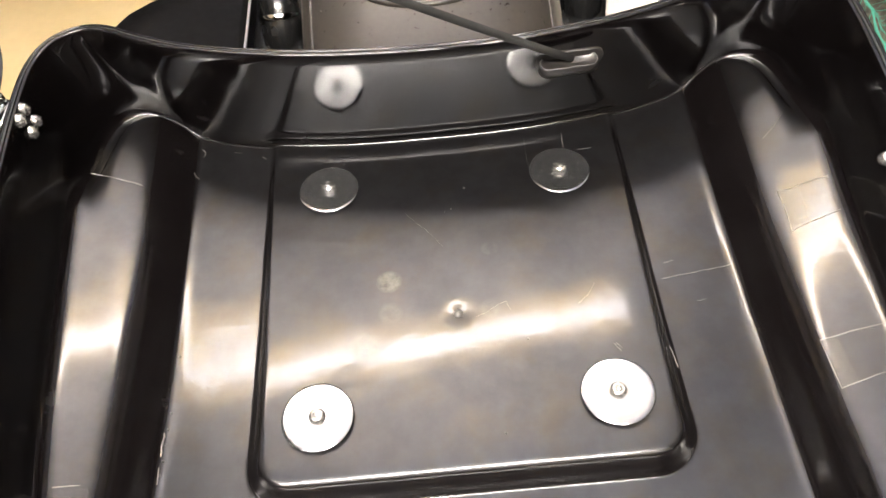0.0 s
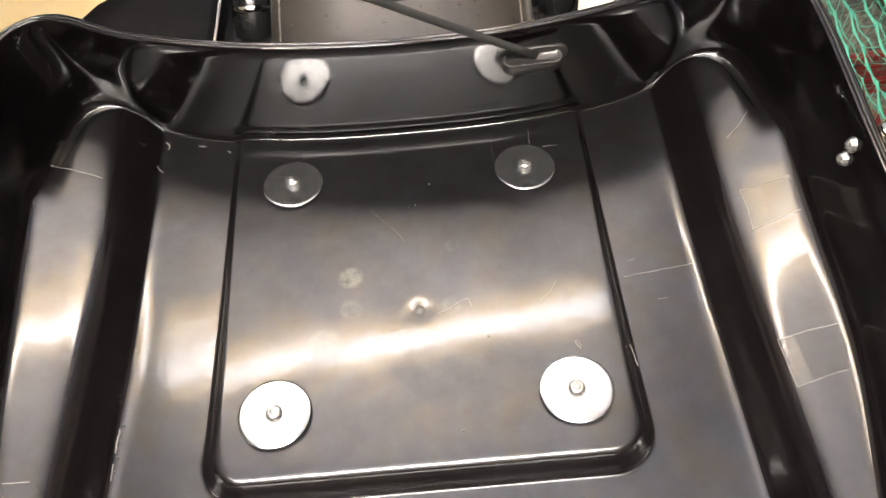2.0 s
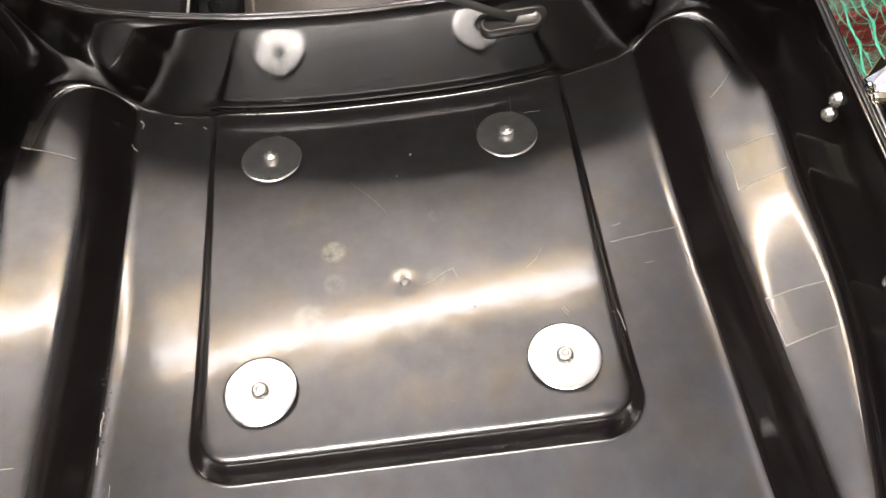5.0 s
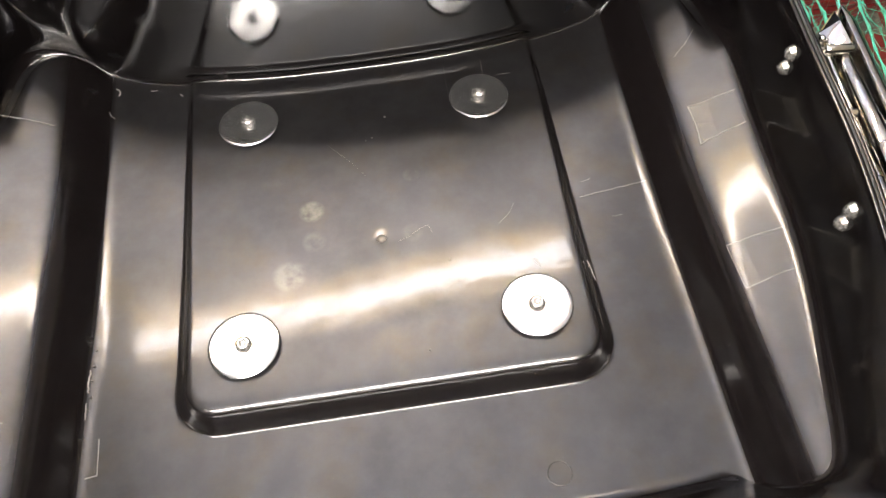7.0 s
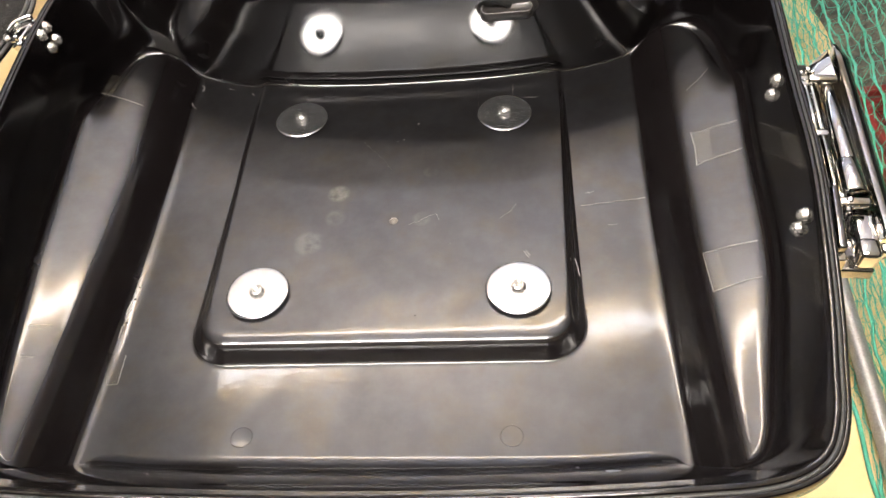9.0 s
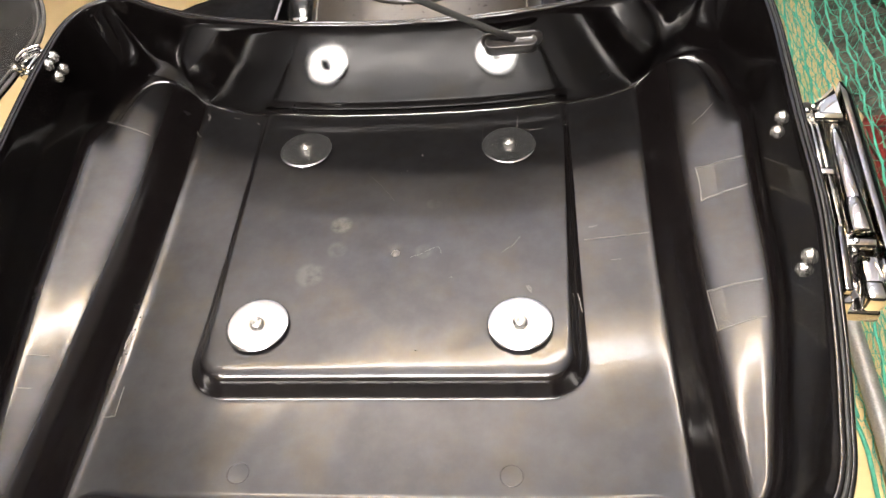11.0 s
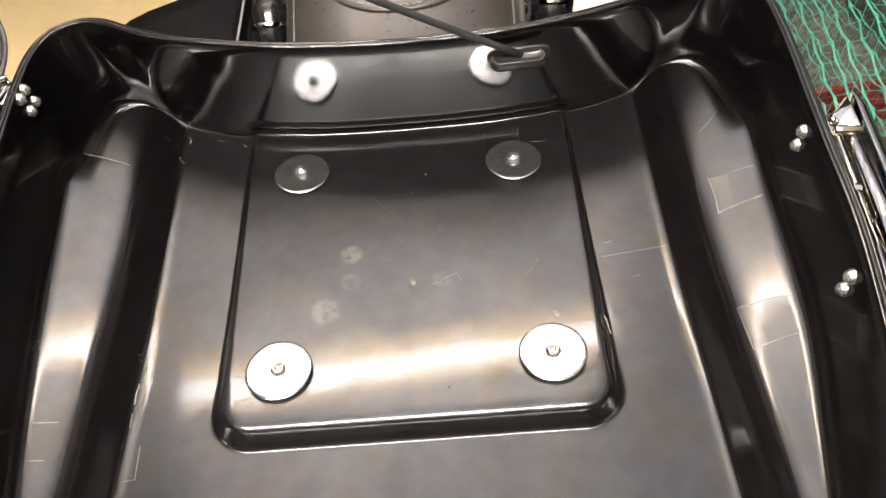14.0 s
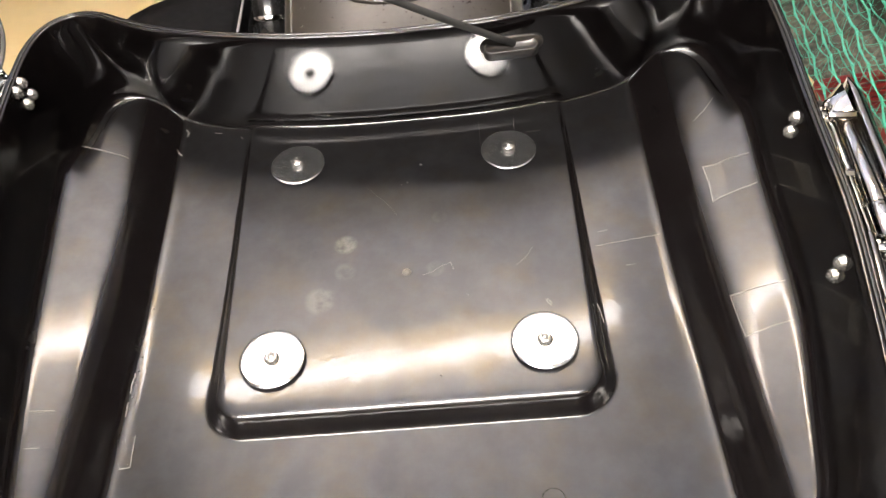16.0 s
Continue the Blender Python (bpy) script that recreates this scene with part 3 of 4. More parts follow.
part("mount_bracket", box(-0.0350, -0.0210, -0.068, -0.052, -0.022, -0.003, 0.0015, 2, m_t), CHROME, latch)
part("mount_bracket", box(-0.0350, -0.0190, -0.084, -0.070, -0.022, -0.005, 0.0015, 2, m_t), TRIM, latch)
part("mount_bracket", box(-0.0350, -0.0210, -0.100, -0.086, -0.022, -0.004, 0.0015, 2, m_t), CHROME, latch)
part("hook_block", box(-0.0155, -0.0030, -0.084, -0.062, -0.014, 0.001, 0.0035, 3, m_t @ pose(0, 0, 0, 6, 0, 3)), CHROME, latch)
part("hook_block", box(-0.0150, -0.0030, -0.099, -0.085, -0.014, 0.0, 0.0035, 3, m_t), CHROME, latch)
part("hook_plate", box(-0.0205, -0.0150, -0.098, -0.050, -0.012, 0.000, 0.002, 3, m_t @ pose(0, 0, 0, 0, 10, -4)), CHROME_DARK, latch)
part("hook_base", box(-0.0330, -0.0030, -0.098, -0.050, -0.024, -0.015, 0.002, 2, m_t), CHROME_DARK, latch)
part("pivot_pin", rod(m_t @ Vector((-0.022, -0.060, -0.001)), m_t @ Vector((-0.004, -0.060, 0.0)), 0.0034, 16, bevel=0.001), CHROME, latch)
part("pivot_pin", rod(m_t @ Vector((-0.022, 0.050, 0.001)), m_t @ Vector((-0.004, 0.050, 0.001)), 0.0034, 16, bevel=0.001), CHROME, latch)
part("cross_pin", rod(m_t @ Vector((-0.002, -0.090, -0.006)), m_t @ Vector((0.0115, -0.0888, -0.004)), 0.0038, 18, bevel=0.001), CHROME, latch)

for x, y, z, r in ((-0.0255, 0.0560, 0.0015, 0.0022), (-0.0210, 0.0590, 0.0020, 0.0026), (-0.0178, 0.0545, 0.0005, 0.0020), (-0.0240, 0.0495, 0.0005, 0.0018), (-0.0170, 0.0610, -0.0010, 0.0018),
                   (-0.0185, -0.0560, 0.0005, 0.0022), (-0.0150, -0.0600, 0.0015, 0.0024), (-0.0165, -0.0660, 0.0000, 0.0020)):
    part("hinge_pin", turned([(0, r), (r * 0.7, r * 0.75), (r, 0), (r, -0.004), (0, -0.004)], 12, m_t @ Matrix.Translation((x, y, z))), CHROME, latch)

# ---- hinge and open lid ----
hinge = part("hinge", rod((-0.2985, 0.176, 0.101), (-0.2985, 0.210, 0.101), 0.0045, 16, bevel=0.0008), CHROME, case, "small chrome hinge joining case and lid")
part("hinge_leaf", box(-0.2965, -0.2915, 0.180, 0.206, 0.082, 0.106, 0.0012), CHROME, hinge)
part("hinge_leaf", box(-0.312, -0.296, 0.180, 0.206, 0.1030, 0.1062, 0.0012), CHROME, hinge)
bow = [(-0.2935 - 0.0150 * math.sin(a), 0.193 + 0.0150 * math.cos(a), 0.1085) for a in np.linspace(0.15, math.pi - 0.15, 18)]
part("hinge_link", ribbon(bow, 0.005, 0.0024, (0, 0, 1)), CHROME, hinge, "bowed chrome link of the hinge")
for yy in (0.184, 0.200):
    part("hinge_screw", turned([(0.0, 0.003), (0.003, 0.0026), (0.0042, 0.001), (0.0042, -0.001), (0, -0.001)], 14, Matrix.Translation((-0.308, yy, 0.1062))), STEEL, hinge)

LID_ANGLE = 101.0
lid_rings = []
rz = rim_z(RIM)
nr = outward(RIM)
for out, up in ((0.0086, 0.002), (0.0086, 0.012), (0.0080, 0.030), (0.002, 0.085), (-0.012, 0.120), (-0.040, 0.140), (-0.090, 0.150), (-0.13, 0.152)):
    q = RIM + nr * out if out > -0.05 else np.array([0, 0.05]) + (RIM - np.array([0, 0.05])) * (1 + out * 4)
    lid_rings.append(np.column_stack([q, rz + up]))
for out, up in ((-0.13, 0.148), (-0.090, 0.146), (-0.043, 0.136), (-0.016, 0.117), (-0.002, 0.084), (0.0035, 0.030), (0.0035, 0.012), (0.0020, 0.0045), (0.0060, 0.002)):
    q = RIM + nr * out if out > -0.05 else np.array([0, 0.05]) + (RIM - np.array([0, 0.05])) * (1 + out * 4)
    lid_rings.append(np.column_stack([q, rz + up]))
step = 4
rows_l = [r[::step] for r in lid_rings]
nl = len(rows_l[0])
lv = np.vstack(rows_l).tolist()
lf = []
for i in range(len(rows_l)):
    s, t = i * nl, ((i + 1) % len(rows_l)) * nl
    if i == 7:
        continue
    lf += [(s + j, t + j, t + (j + 1) % nl, s + (j + 1) % nl) for j in range(nl)]
lf += [tuple(7 * nl + j for j in range(nl)), tuple(8 * nl + j for j in reversed(range(nl)))]
lid = part("lid", (lv, lf), LID_SKIN, case, "open hinged black lid standing beside the tub")
axis = Matrix.Translation((-0.2935, 0, 0.096))
lid.matrix_basis = axis @ Matrix.Rotation(radians(-LID_ANGLE), 4, "Y") @ axis.inverted()
for off, up, r in ((0.0052, 0.0010, 0.0016), (0.0092, 0.0050, 0.0014), (0.0020, 0.0040, 0.0012)):
    ring = np.column_stack([RIM + nr * off, rz + up])[::4]
    part("lid_seal", tube(ring.tolist(), r, 8, True), GREY_RUBBER, lid, "ribbed rubber lid seal")
part("lid_liner_panel", box(-0.15, 0.15, -0.09, 0.15, 0.2545, 0.2575, 0.001), PLASTIC, lid)

# ---- strap and its anchor on the front wall ----
def stadium(half, r, n=12):
    """Outline of a bar with fully rounded ends, in the xy plane."""
    return [(sx * half + r * math.cos(a), r * math.sin(a)) for sx, a0 in ((1, -0.5), (-1, 0.5)) for a in (math.pi * (a0 + k / n) for k in range(n + 1))]


def stadium_block(half, r, levels):
    """A rounded bar stacked from (inset, height) levels."""
    verts, faces = [], []
    n = len(stadium(half, r))
    for inset, z in levels:
        verts += [(x, y, z) for x, y in stadium(half, r - inset)]
    for i in range(len(levels) - 1):
        faces += [(i * n + j, i * n + (j + 1) % n, (i + 1) * n + (j + 1) % n, (i + 1) * n + j) for j in range(n)]
    faces += [tuple(reversed(range(n))), tuple((len(levels) - 1) * n + j for j in range(n))]
    return verts, faces


ANCHOR = pose(0.0925, 0.2035, 0.0860, 12, 0, 3)
anchor = part("strap_anchor", stadium_block(0.0145, 0.0062, [(0.0012, 0), (0, 0.001), (0, 0.0085), (0.0005, 0.0095), (0.0014, 0.0095), (0.0019, 0.0082)]), TRIM, case, "black rounded plastic strap anchor")
anchor.matrix_basis = ANCHOR
part("anchor_plate", stadium_block(0.017, 0.0075, [(0.001, 0), (0, 0.0008), (0, 0.0024), (0.001, 0.003)]), TRIM, anchor).matrix_basis = pose(0.001, 0.0065, 0.005, 82, 0, 0)
s0, s1 = Vector((0.096, 0.2035, 0.0945)), Vector((-0.372, 0.1085, 0.4545))
part("strap", ribbon([s0 + (s1 - s0) * (k / 24) - Vector((0, 0, 0.012)) * (4 * (k / 24) * (1 - k / 24)) for k in range(25)], 0.0052, 0.0012, (0.35, 0.6, 0.6)), STRAP, case, "narrow black webbing lid strap")


# ---- tape and scratches ----
def patch(name, a, b, c, d, material, label, nu=14, nv=8, lift=0.00035):
    """A thin film lying on the moulded floor between four corners."""
    verts, faces = [], []
    for i in range(nu + 1):
        for j in range(nv + 1):
            u, v = i / nu, j / nv
            x = (a[0] * (1 - u) + b[0] * u) * (1 - v) + (d[0] * (1 - u) + c[0] * u) * v
            y = (a[1] * (1 - u) + b[1] * u) * (1 - v) + (d[1] * (1 - u) + c[1] * u) * v
            verts.append((x, y, hz(x, y) + lift))
    for i in range(nu):
        for j in range(nv):
            k = i * (nv + 1) + j
            faces.append((k, k + nv + 1, k + nv + 2, k + 1))
    return part(name, (verts, faces), material, case, label)


def scratch(name, pts, r, label, material=GLUE):
    line = []
    for (xa, ya), (xb, yb) in zip(pts, pts[1:]):
        line += [(xa + (xb - xa) * k / 8, ya + (yb - ya) * k / 8) for k in range(8)]
    line.append(pts[-1])
    ragged = name != "tape_edge"
    wander = [(0.0006 * noise.noise(Vector((x * 420, y * 420, 3.0))), 0.0006 * noise.noise(Vector((x * 420, y * 420, 8.0)))) if ragged else (0.0, 0.0) for x, y in line]
    return part(name, tube([(x + a, y + b, hz(x, y) + r * (0.3 + (1.6 * noise.noise(Vector((x * 700, y * 700, 1.0))) if ragged else 0.0))) for (x, y), (a, b) in zip(line, wander)], r, 5), material, case, label)


def tape(a, b, c, d):
    t = patch("tape_strip", a, b, c, d, TAPE, "strip of clear tape stuck on the ledge")
    return t


tape((0.232, 0.129), (0.268, 0.132), (0.266, 0.103), (0.231, 0.094))
tape((0.222, 0.013), (0.259, 0.015), (0.255, -0.015), (0.223, -0.020))
tape((-0.266, 0.226), (-0.236, 0.219), (-0.229, 0.190), (-0.268, 0.201))
tape((-0.254, -0.040), (-0.224, -0.0375), (-0.224, -0.0635), (-0.254, -0.066))
tape((-0.200, -0.042), (-0.188, -0.043), (-0.187, -0.066), (-0.196, -0.067))
patch("tape_residue", (0.2325, 0.1280), (0.2455, 0.1290), (0.2430, 0.0985), (0.2315, 0.0950), RESIDUE, "fibrous strip of tape residue", lift=0.0007)
R0 = 0.00030
scratch("tape_edge", [(0.232, 0.129), (0.2325, 0.112), (0.231, 0.094), (0.2365, 0.0965), (0.242, 0.0975), (0.249, 0.0995), (0.258, 0.101), (0.266, 0.103)], R0 * 1.3, "curled pale edge of old tape")
scratch("tape_edge", [(0.232, 0.129), (0.240, 0.128), (0.250, 0.1305), (0.268, 0.132)], R0, "curled pale edge of old tape")
scratch("tape_edge", [(0.222, 0.013), (0.229, 0.0128), (0.240, 0.0142), (0.259, 0.015)], R0, "curled pale edge of old tape")
scratch("tape_edge", [(0.222, 0.013), (0.2225, -0.004), (0.223, -0.020), (0.232, -0.0185), (0.244, -0.016), (0.255, -0.015)], R0 * 0.8, "curled pale edge of old tape")
patch("tape_residue", (0.2225, 0.0125), (0.231, 0.0130), (0.232, -0.0185), (0.2235, -0.0195), RESIDUE, "crinkled strip of tape residue", lift=0.0007)
scratch("tape_edge", [(-0.268, 0.201), (-0.250, 0.1975), (-0.236, 0.1940), (-0.231, 0.1925)], R0 * 1.2, "curled pale edge of old tape")
scratch("tape_edge", [(-0.254, -0.040), (-0.230, -0.038)], R0, "curled pale edge of old tape")
scratch("tape_edge", [(-0.254, -0.066), (-0.232, -0.064)], R0, "curled pale edge of old tape")
scratch("tape_edge", [(-0.188, -0.043), (-0.187, -0.066), (-0.194, -0.067)], R0 * 0.8, "curled pale edge of old tape")
scratch("scratch_mark", [(0.146, 0.086), (0.17, 0.089), (0.196, 0.092)], R0 * 0.7, "fine pale scratch in the plastic")
scratch("scratch_mark", [(0.236, 0.177), (0.246, 0.185), (0.256, 0.197)], R0 * 0.6, "fine pale scratch in the plastic")
scratch("scratch_mark", [(-0.032, 0.158), (-0.016, 0.139), (-0.006, 0.124)], R0 * 0.14, "fine pale scratch in the plastic")
scratch("scratch_mark", [(0.095, 0.206), (0.096, 0.226)], R0 * 0.6, "fine pale scratch in the plastic")
scratch("scratch_mark", [(0.105, 0.207), (0.117, 0.2075)], R0 * 0.6, "fine pale scratch in the plastic")
scratch("scratch_mark", [(0.012, 0.063), (0.020, 0.0655), (0.028, 0.071), (0.034, 0.073), (0.036, 0.066)], R0 * 0.3, "fine pale scratch in the plastic")
scratch("scratch_mark", [(0.083, 0.066), (0.091, 0.073), (0.096, 0.081)], R0 * 0.25, "fine pale scratch in the plastic")
scratch("scratch_mark", [(0.150, 0.099), (0.157, 0.1005)], R0 * 0.4, "fine pale scratch in the plastic")
scratch("scratch_mark", [(0.165, 0.066), (0.172, 0.0665)], R0 * 0.4, "fine pale scratch in the plastic")
scratch("scratch_mark", [(0.100, 0.0330), (0.1035, 0.0270)], R0 * 0.7, "fine pale scratch in the plastic")
scratch("scratch_mark", [(0.1015, 0.0335), (0.1045, 0.0290)], R0 * 0.6, "fine pale scratch in the plastic")
scratch("scratch_mark", [(-0.2030, 0.2240), (-0.2015, 0.2205), (-0.1990, 0.2190)], R0 * 1.3, "small pale gouge in the plastic")
scratch("scratch_mark", [(-0.2000, 0.2500), (-0.1965, 0.2470), (-0.1975, 0.2420)], R0 * 1.5, "small pale gouge in the plastic")
scratch("wear_mark", [(-0.1975, 0.004), (-0.1978, -0.006), (-0.1974, -0.012)], R0 * 2.0, "pale wear along the foot of the ledge")
scratch("wear_mark", [(-0.1977, -0.019), (-0.1975, -0.030)], R0 * 1.6, "pale wear along the foot of the ledge")
scratch("wear_mark", [(0.0665, 0.1775), (0.0650, 0.2060), (0.0655, 0.2240)], R0 * 0.25, "fine pale scratch in the plastic")
scratch("scratch_mark", [(-0.1720, 0.2435), (-0.1660, 0.2425)], R0 * 0.9, "small pale gouge in the plastic")
scratch("scratch_mark", [(-0.1480, 0.2360), (-0.1455, 0.2330)], R0 * 1.3, "small pale gouge in the plastic")
scratch("scratch_mark", [(0.1375, 0.0310), (0.1390, 0.0240), (0.1400, 0.0170)], R0 * 1.6, "bright scuff on the panel edge")
for x, y, r in ((-0.1972, 0.0065, 0.0010), (-0.1976, -0.0035, 0.0008), (-0.1974, -0.0150, 0.0011), (-0.1978, -0.0240, 0.0008), (-0.1970, 0.0180, 0.0009), (-0.1968, 0.0600, 0.0007)):
    part("grit_speck", turned([(0, r), (r * 0.8, r * 0.6), (r, 0), (0, -0.0003)], 8, Matrix.Translation((x + 0.0015, y, hz(x + 0.0015, y)))), RUBBER, case, "tiny dark speck of grit")
for x, y, r in ((0.0135, 0.1785, 0.0009), (0.002, 0.159, 0.0006), (0.045, 0.042, 0.0007), (0.023, -0.022, 0.0008), (-0.003, 0.157, 0.0004)):
    part("grit_speck", turned([(0, r), (r * 0.8, r * 0.6), (r, 0), (0, -0.0003)], 8, Matrix.Translation((x, y, hz(x, y)))), GLUE if y > 0.1 else RUBBER, case, "tiny speck of grit")


# ---- motorcycle beyond the case ----
bike = empty("motorcycle", "black touring motorcycle behind the luggage case", "motorcycle")


def cushion(w, l, h, m, n=40):
    """A padded slab with rounded edges and a slightly crowned top."""
    verts, faces = [], []
    for i in range(n + 1):
        for j in range(n + 1):
            u, v = 2 * i / n - 1, 2 * j / n - 1
            e = (1 - abs(u) ** 6) ** 0.5 * (1 - abs(v) ** 6) ** 0.5
            x, y = u * w / 2, v * l / 2
            verts.append(m @ Vector((x, y, h * (0.25 + 0.75 * e) + 0.030 * (1 - u * u))))
    k = len(verts)
    for i in range(n + 1):
        for j in range(n + 1):
            u, v = 2 * i / n - 1, 2 * j / n - 1
            verts.append(m @ Vector((u * w / 2, v * l / 2, 0)))
    idx = lambda i, j: i * (n + 1) + j
    for i in range(n):
        for j in range(n):
            faces.append((idx(i, j), idx(i + 1, j), idx(i + 1, j + 1), idx(i, j + 1)))
            faces.append(tuple(k + t for t in (idx(i, j + 1), idx(i + 1, j + 1), idx(i + 1, j), idx(i, j))))
    ring = [idx(i, 0) for i in range(n)] + [idx(n, j) for j in range(n)] + [idx(i, n) for i in range(n, 0, -1)] + [idx(0, j) for j in range(n, 0, -1)]
    for a, b in zip(ring, ring[1:] + ring[:1]):
        faces.append((a, a + k, b + k, b))
    return [tuple(v) for v in verts], faces


PAD = pose(0.0, 0.425, -0.005, 21.5, 0, 0)
PAD_H = 0.048
pad = part("passenger_seat", cushion(0.245, 0.30, PAD_H, PAD), LEATHER, bike, "padded black vinyl seat with stitched seams")


def on_pad(x, y):
    u, v = x / 0.1225, y / 0.15
    e = (1 - abs(u) ** 6) ** 0.5 * (1 - abs(v) ** 6) ** 0.5
    return tuple(PAD @ Vector((x, y, PAD_H * (0.25 + 0.75 * e) + 0.030 * (1 - u * u))))


for s in (-1, 1):
    part("seam_piping", tube([on_pad(s * (0.106 + 0.004 * k / 20), -0.14 + 0.28 * k / 20) for k in range(21)], 0.0016, 8), LEATHER, pad)
u_pts = [on_pad(0.072 * math.sin(a), -0.002 - 0.052 * math.cos(a)) for a in np.linspace(-1.75, 1.75, 40)]
part("stitched_seam", tube(u_pts, 0.0030, 8), LEATHER, pad, "raised curved seam")
u_in = [on_pad(0.067 * math.sin(a), -0.002 - 0.0465 * math.cos(a)) for a in np.linspace(-1.75, 1.75, 90)]
for a, b in list(zip(u_in, u_in[1:]))[::2]:
    part("stitch", rod(a, b, 0.0007, 6), THREAD, pad)


def saddlebag(sx):
    half = [(0.198, 0.20), (0.199, 0.40), (0.201, 0.585), (0.222, 0.588), (0.252, 0.580), (0.285, 0.566), (0.317, 0.549), (0.338, 0.532), (0.352, 0.508), (0.358, 0.470), (0.359, 0.36), (0.359, 0.20)]
    cx, cy = 0.28, 0.40
    verts, faces, n = [], [], len(half)
    for inset, z in ((0.010, -0.30), (0.0, -0.28), (0.0, -0.066), (0.003, -0.0585), (0.009, -0.055), (0.05, -0.053)):
        for x, y in half:
            k = 1 - inset / 0.09
            verts.append((sx * (cx + (x - cx) * k), cy + (y - cy) * (1 - inset / 0.2), z))
    for i in range(5):
        faces += [(i * n + j, i * n + (j + 1) % n, (i + 1) * n + (j + 1) % n, (i + 1) * n + j) for j in range(n)]
    faces += [tuple(range(n)), tuple(5 * n + j for j in range(n))]
    bag = part("saddlebag", (verts, faces), MATT, bike, "matt black hard saddlebag with a rounded lid")
    sharp(bag, 50)
    if sx > 0:
        # thin pale cream slab over the lid, on this side only
        part("pale_lid_panel", box(-0.096, 0.094, -0.19, 0.21, 0.0, 0.008, 0.0035, 3, pose(sx * 0.262, 0.375, -0.0545, 0, 0, -sx * 13)), CREAM, bag, "pale cream panel on top of the lid")
    part("lid_trim", tube([(sx * (0.1945 + 0.005 * k / 12), 0.36 + 0.225 * k / 12, -0.0550) for k in range(13)], 0.0017, 8), GALV, bag, "thin bright trim line")
    knob = [(0.0, 0.040), (0.010, 0.0385), (0.018, 0.034), (0.0235, 0.026), (0.0255, 0.016), (0.0262, 0.0), (0.0262, -0.03), (0.0240, -0.034), (0.0240, -0.06), (0.0, -0.06)]
    post = part("docking_post", turned([(r * 0.86, z * 0.9) for r, z in knob], 32, pose(sx * 0.1665, 0.512, -0.072, -38, 0, 0)), SATIN, bike, "black rounded docking post")
    part("chrome_collar", turned([(0.0225, -0.002), (0.0234, 0.0), (0.0234, 0.003), (0.0225, 0.005)], 32, pose(sx * 0.1665, 0.512, -0.072, -38, 0, 0)), CHROME, post)
    part("cap_screw", turned([(0, 0.003), (0.0035, 0.0025), (0.0048, 0.0), (0, 0.0)], 16, pose(sx * 0.1665, 0.512, -0.072, -38, 0, 0) @ Matrix.Translation((0.004, 0.004, 0.0345))), CHROME, post)
    part("bolt_cap", rod((sx * 0.132, 0.490, -0.066), (sx * 0.132, 0.495, -0.054), 0.0062, 16, bevel=0.002), CHROME, bike)
    part("rail_tube", tube([(sx * 0.17, 0.30, -0.11), (sx * 0.165, 0.40, -0.10), (sx * 0.155, 0.55, -0.12), (sx * 0.15, 0.75, -0.16)], 0.012, 14), GLOSS, bike)


saddlebag(-1)
saddlebag(1)
part("seat_base", box(-0.25, 0.25, 0.27, 0.88, -0.32, -0.085, 0.03, 4), SATIN, bike, "black seat base and side covers")
part("rear_fender", box(-0.15, 0.15, -0.15, 0.85, -0.42, -0.16, 0.05, 5), GLOSS, bike, "glossy black rear fender")
part("rack_rail", tube([(-0.10, 0.30, -0.13), (-0.10, 0.0, -0.145), (-0.09, -0.08, -0.15), (0.09, -0.08, -0.15), (0.10, 0.0, -0.145), (0.10, 0.30, -0.13)], 0.009, 12), CHROME, bike)
part("rear_wheel", turned([(0.20, -0.06), (0.30, -0.065), (0.325, -0.04), (0.33, 0.0), (0.325, 0.04), (0.30, 0.065), (0.20, 0.06), (0.20, -0.06)], 40, pose(0, 0.35, FLOOR_Z + 0.33, 0, 90, 0)), RUBBER, bike)
part("side_stand", rod((-0.12, 0.6, -0.45), (-0.30, 0.62, FLOOR_Z + 0.004), 0.012, 12), SATIN, bike)


# ---- netted frame beside the motorcycle ----
frame_rack = empty("net_frame", "galvanised pipe frame under a draped green net", "frame")
part("base_rail", rod((0.671, -0.35, FLOOR_Z + 0.035), (0.805, 2.3, FLOOR_Z + 0.035), 0.017, 20), GALV, frame_rack)
part("top_rail", rod((1.33, -0.35, -0.02), (1.48, 2.3, -0.02), 0.017, 20), GALV, frame_rack)
for y, x in ((-0.35, 0.671), (2.3, 0.805)):
    part("upright", rod((x, y, FLOOR_Z + 0.02), (x + 0.645, y, -0.02), 0.017, 20), GALV, frame_rack)
    part("foot_pipe", rod((x, y, FLOOR_Z + 0.018), (1.5, y, FLOOR_Z + 0.018), 0.017, 20), GALV, frame_rack)


def drape(y, s, lift, wave=1.0):
    """A place on the draped net: y along the frame, s up the slope from the hem on the floor."""
    hem = 0.656 + 0.050 * y + wave * (0.010 * math.sin(y * 9) + 0.006 * math.sin(y * 23))
    over = max(0.0, s - 0.055)
    x = hem + 0.75 * min(s, 0.055) + 0.62 * over + 0.010 * wave * math.sin(y * 6.1 + s * 6)
    z = FLOOR_Z + 0.005 + 0.55 * min(s, 0.055) + 0.78 * over + (lift + 0.012 * wave * math.sin(y * 5.3 + s * 4.0)) * min(1, over * 8)
    return Vector((x, y, max(z, FLOOR_Z + 0.003)))


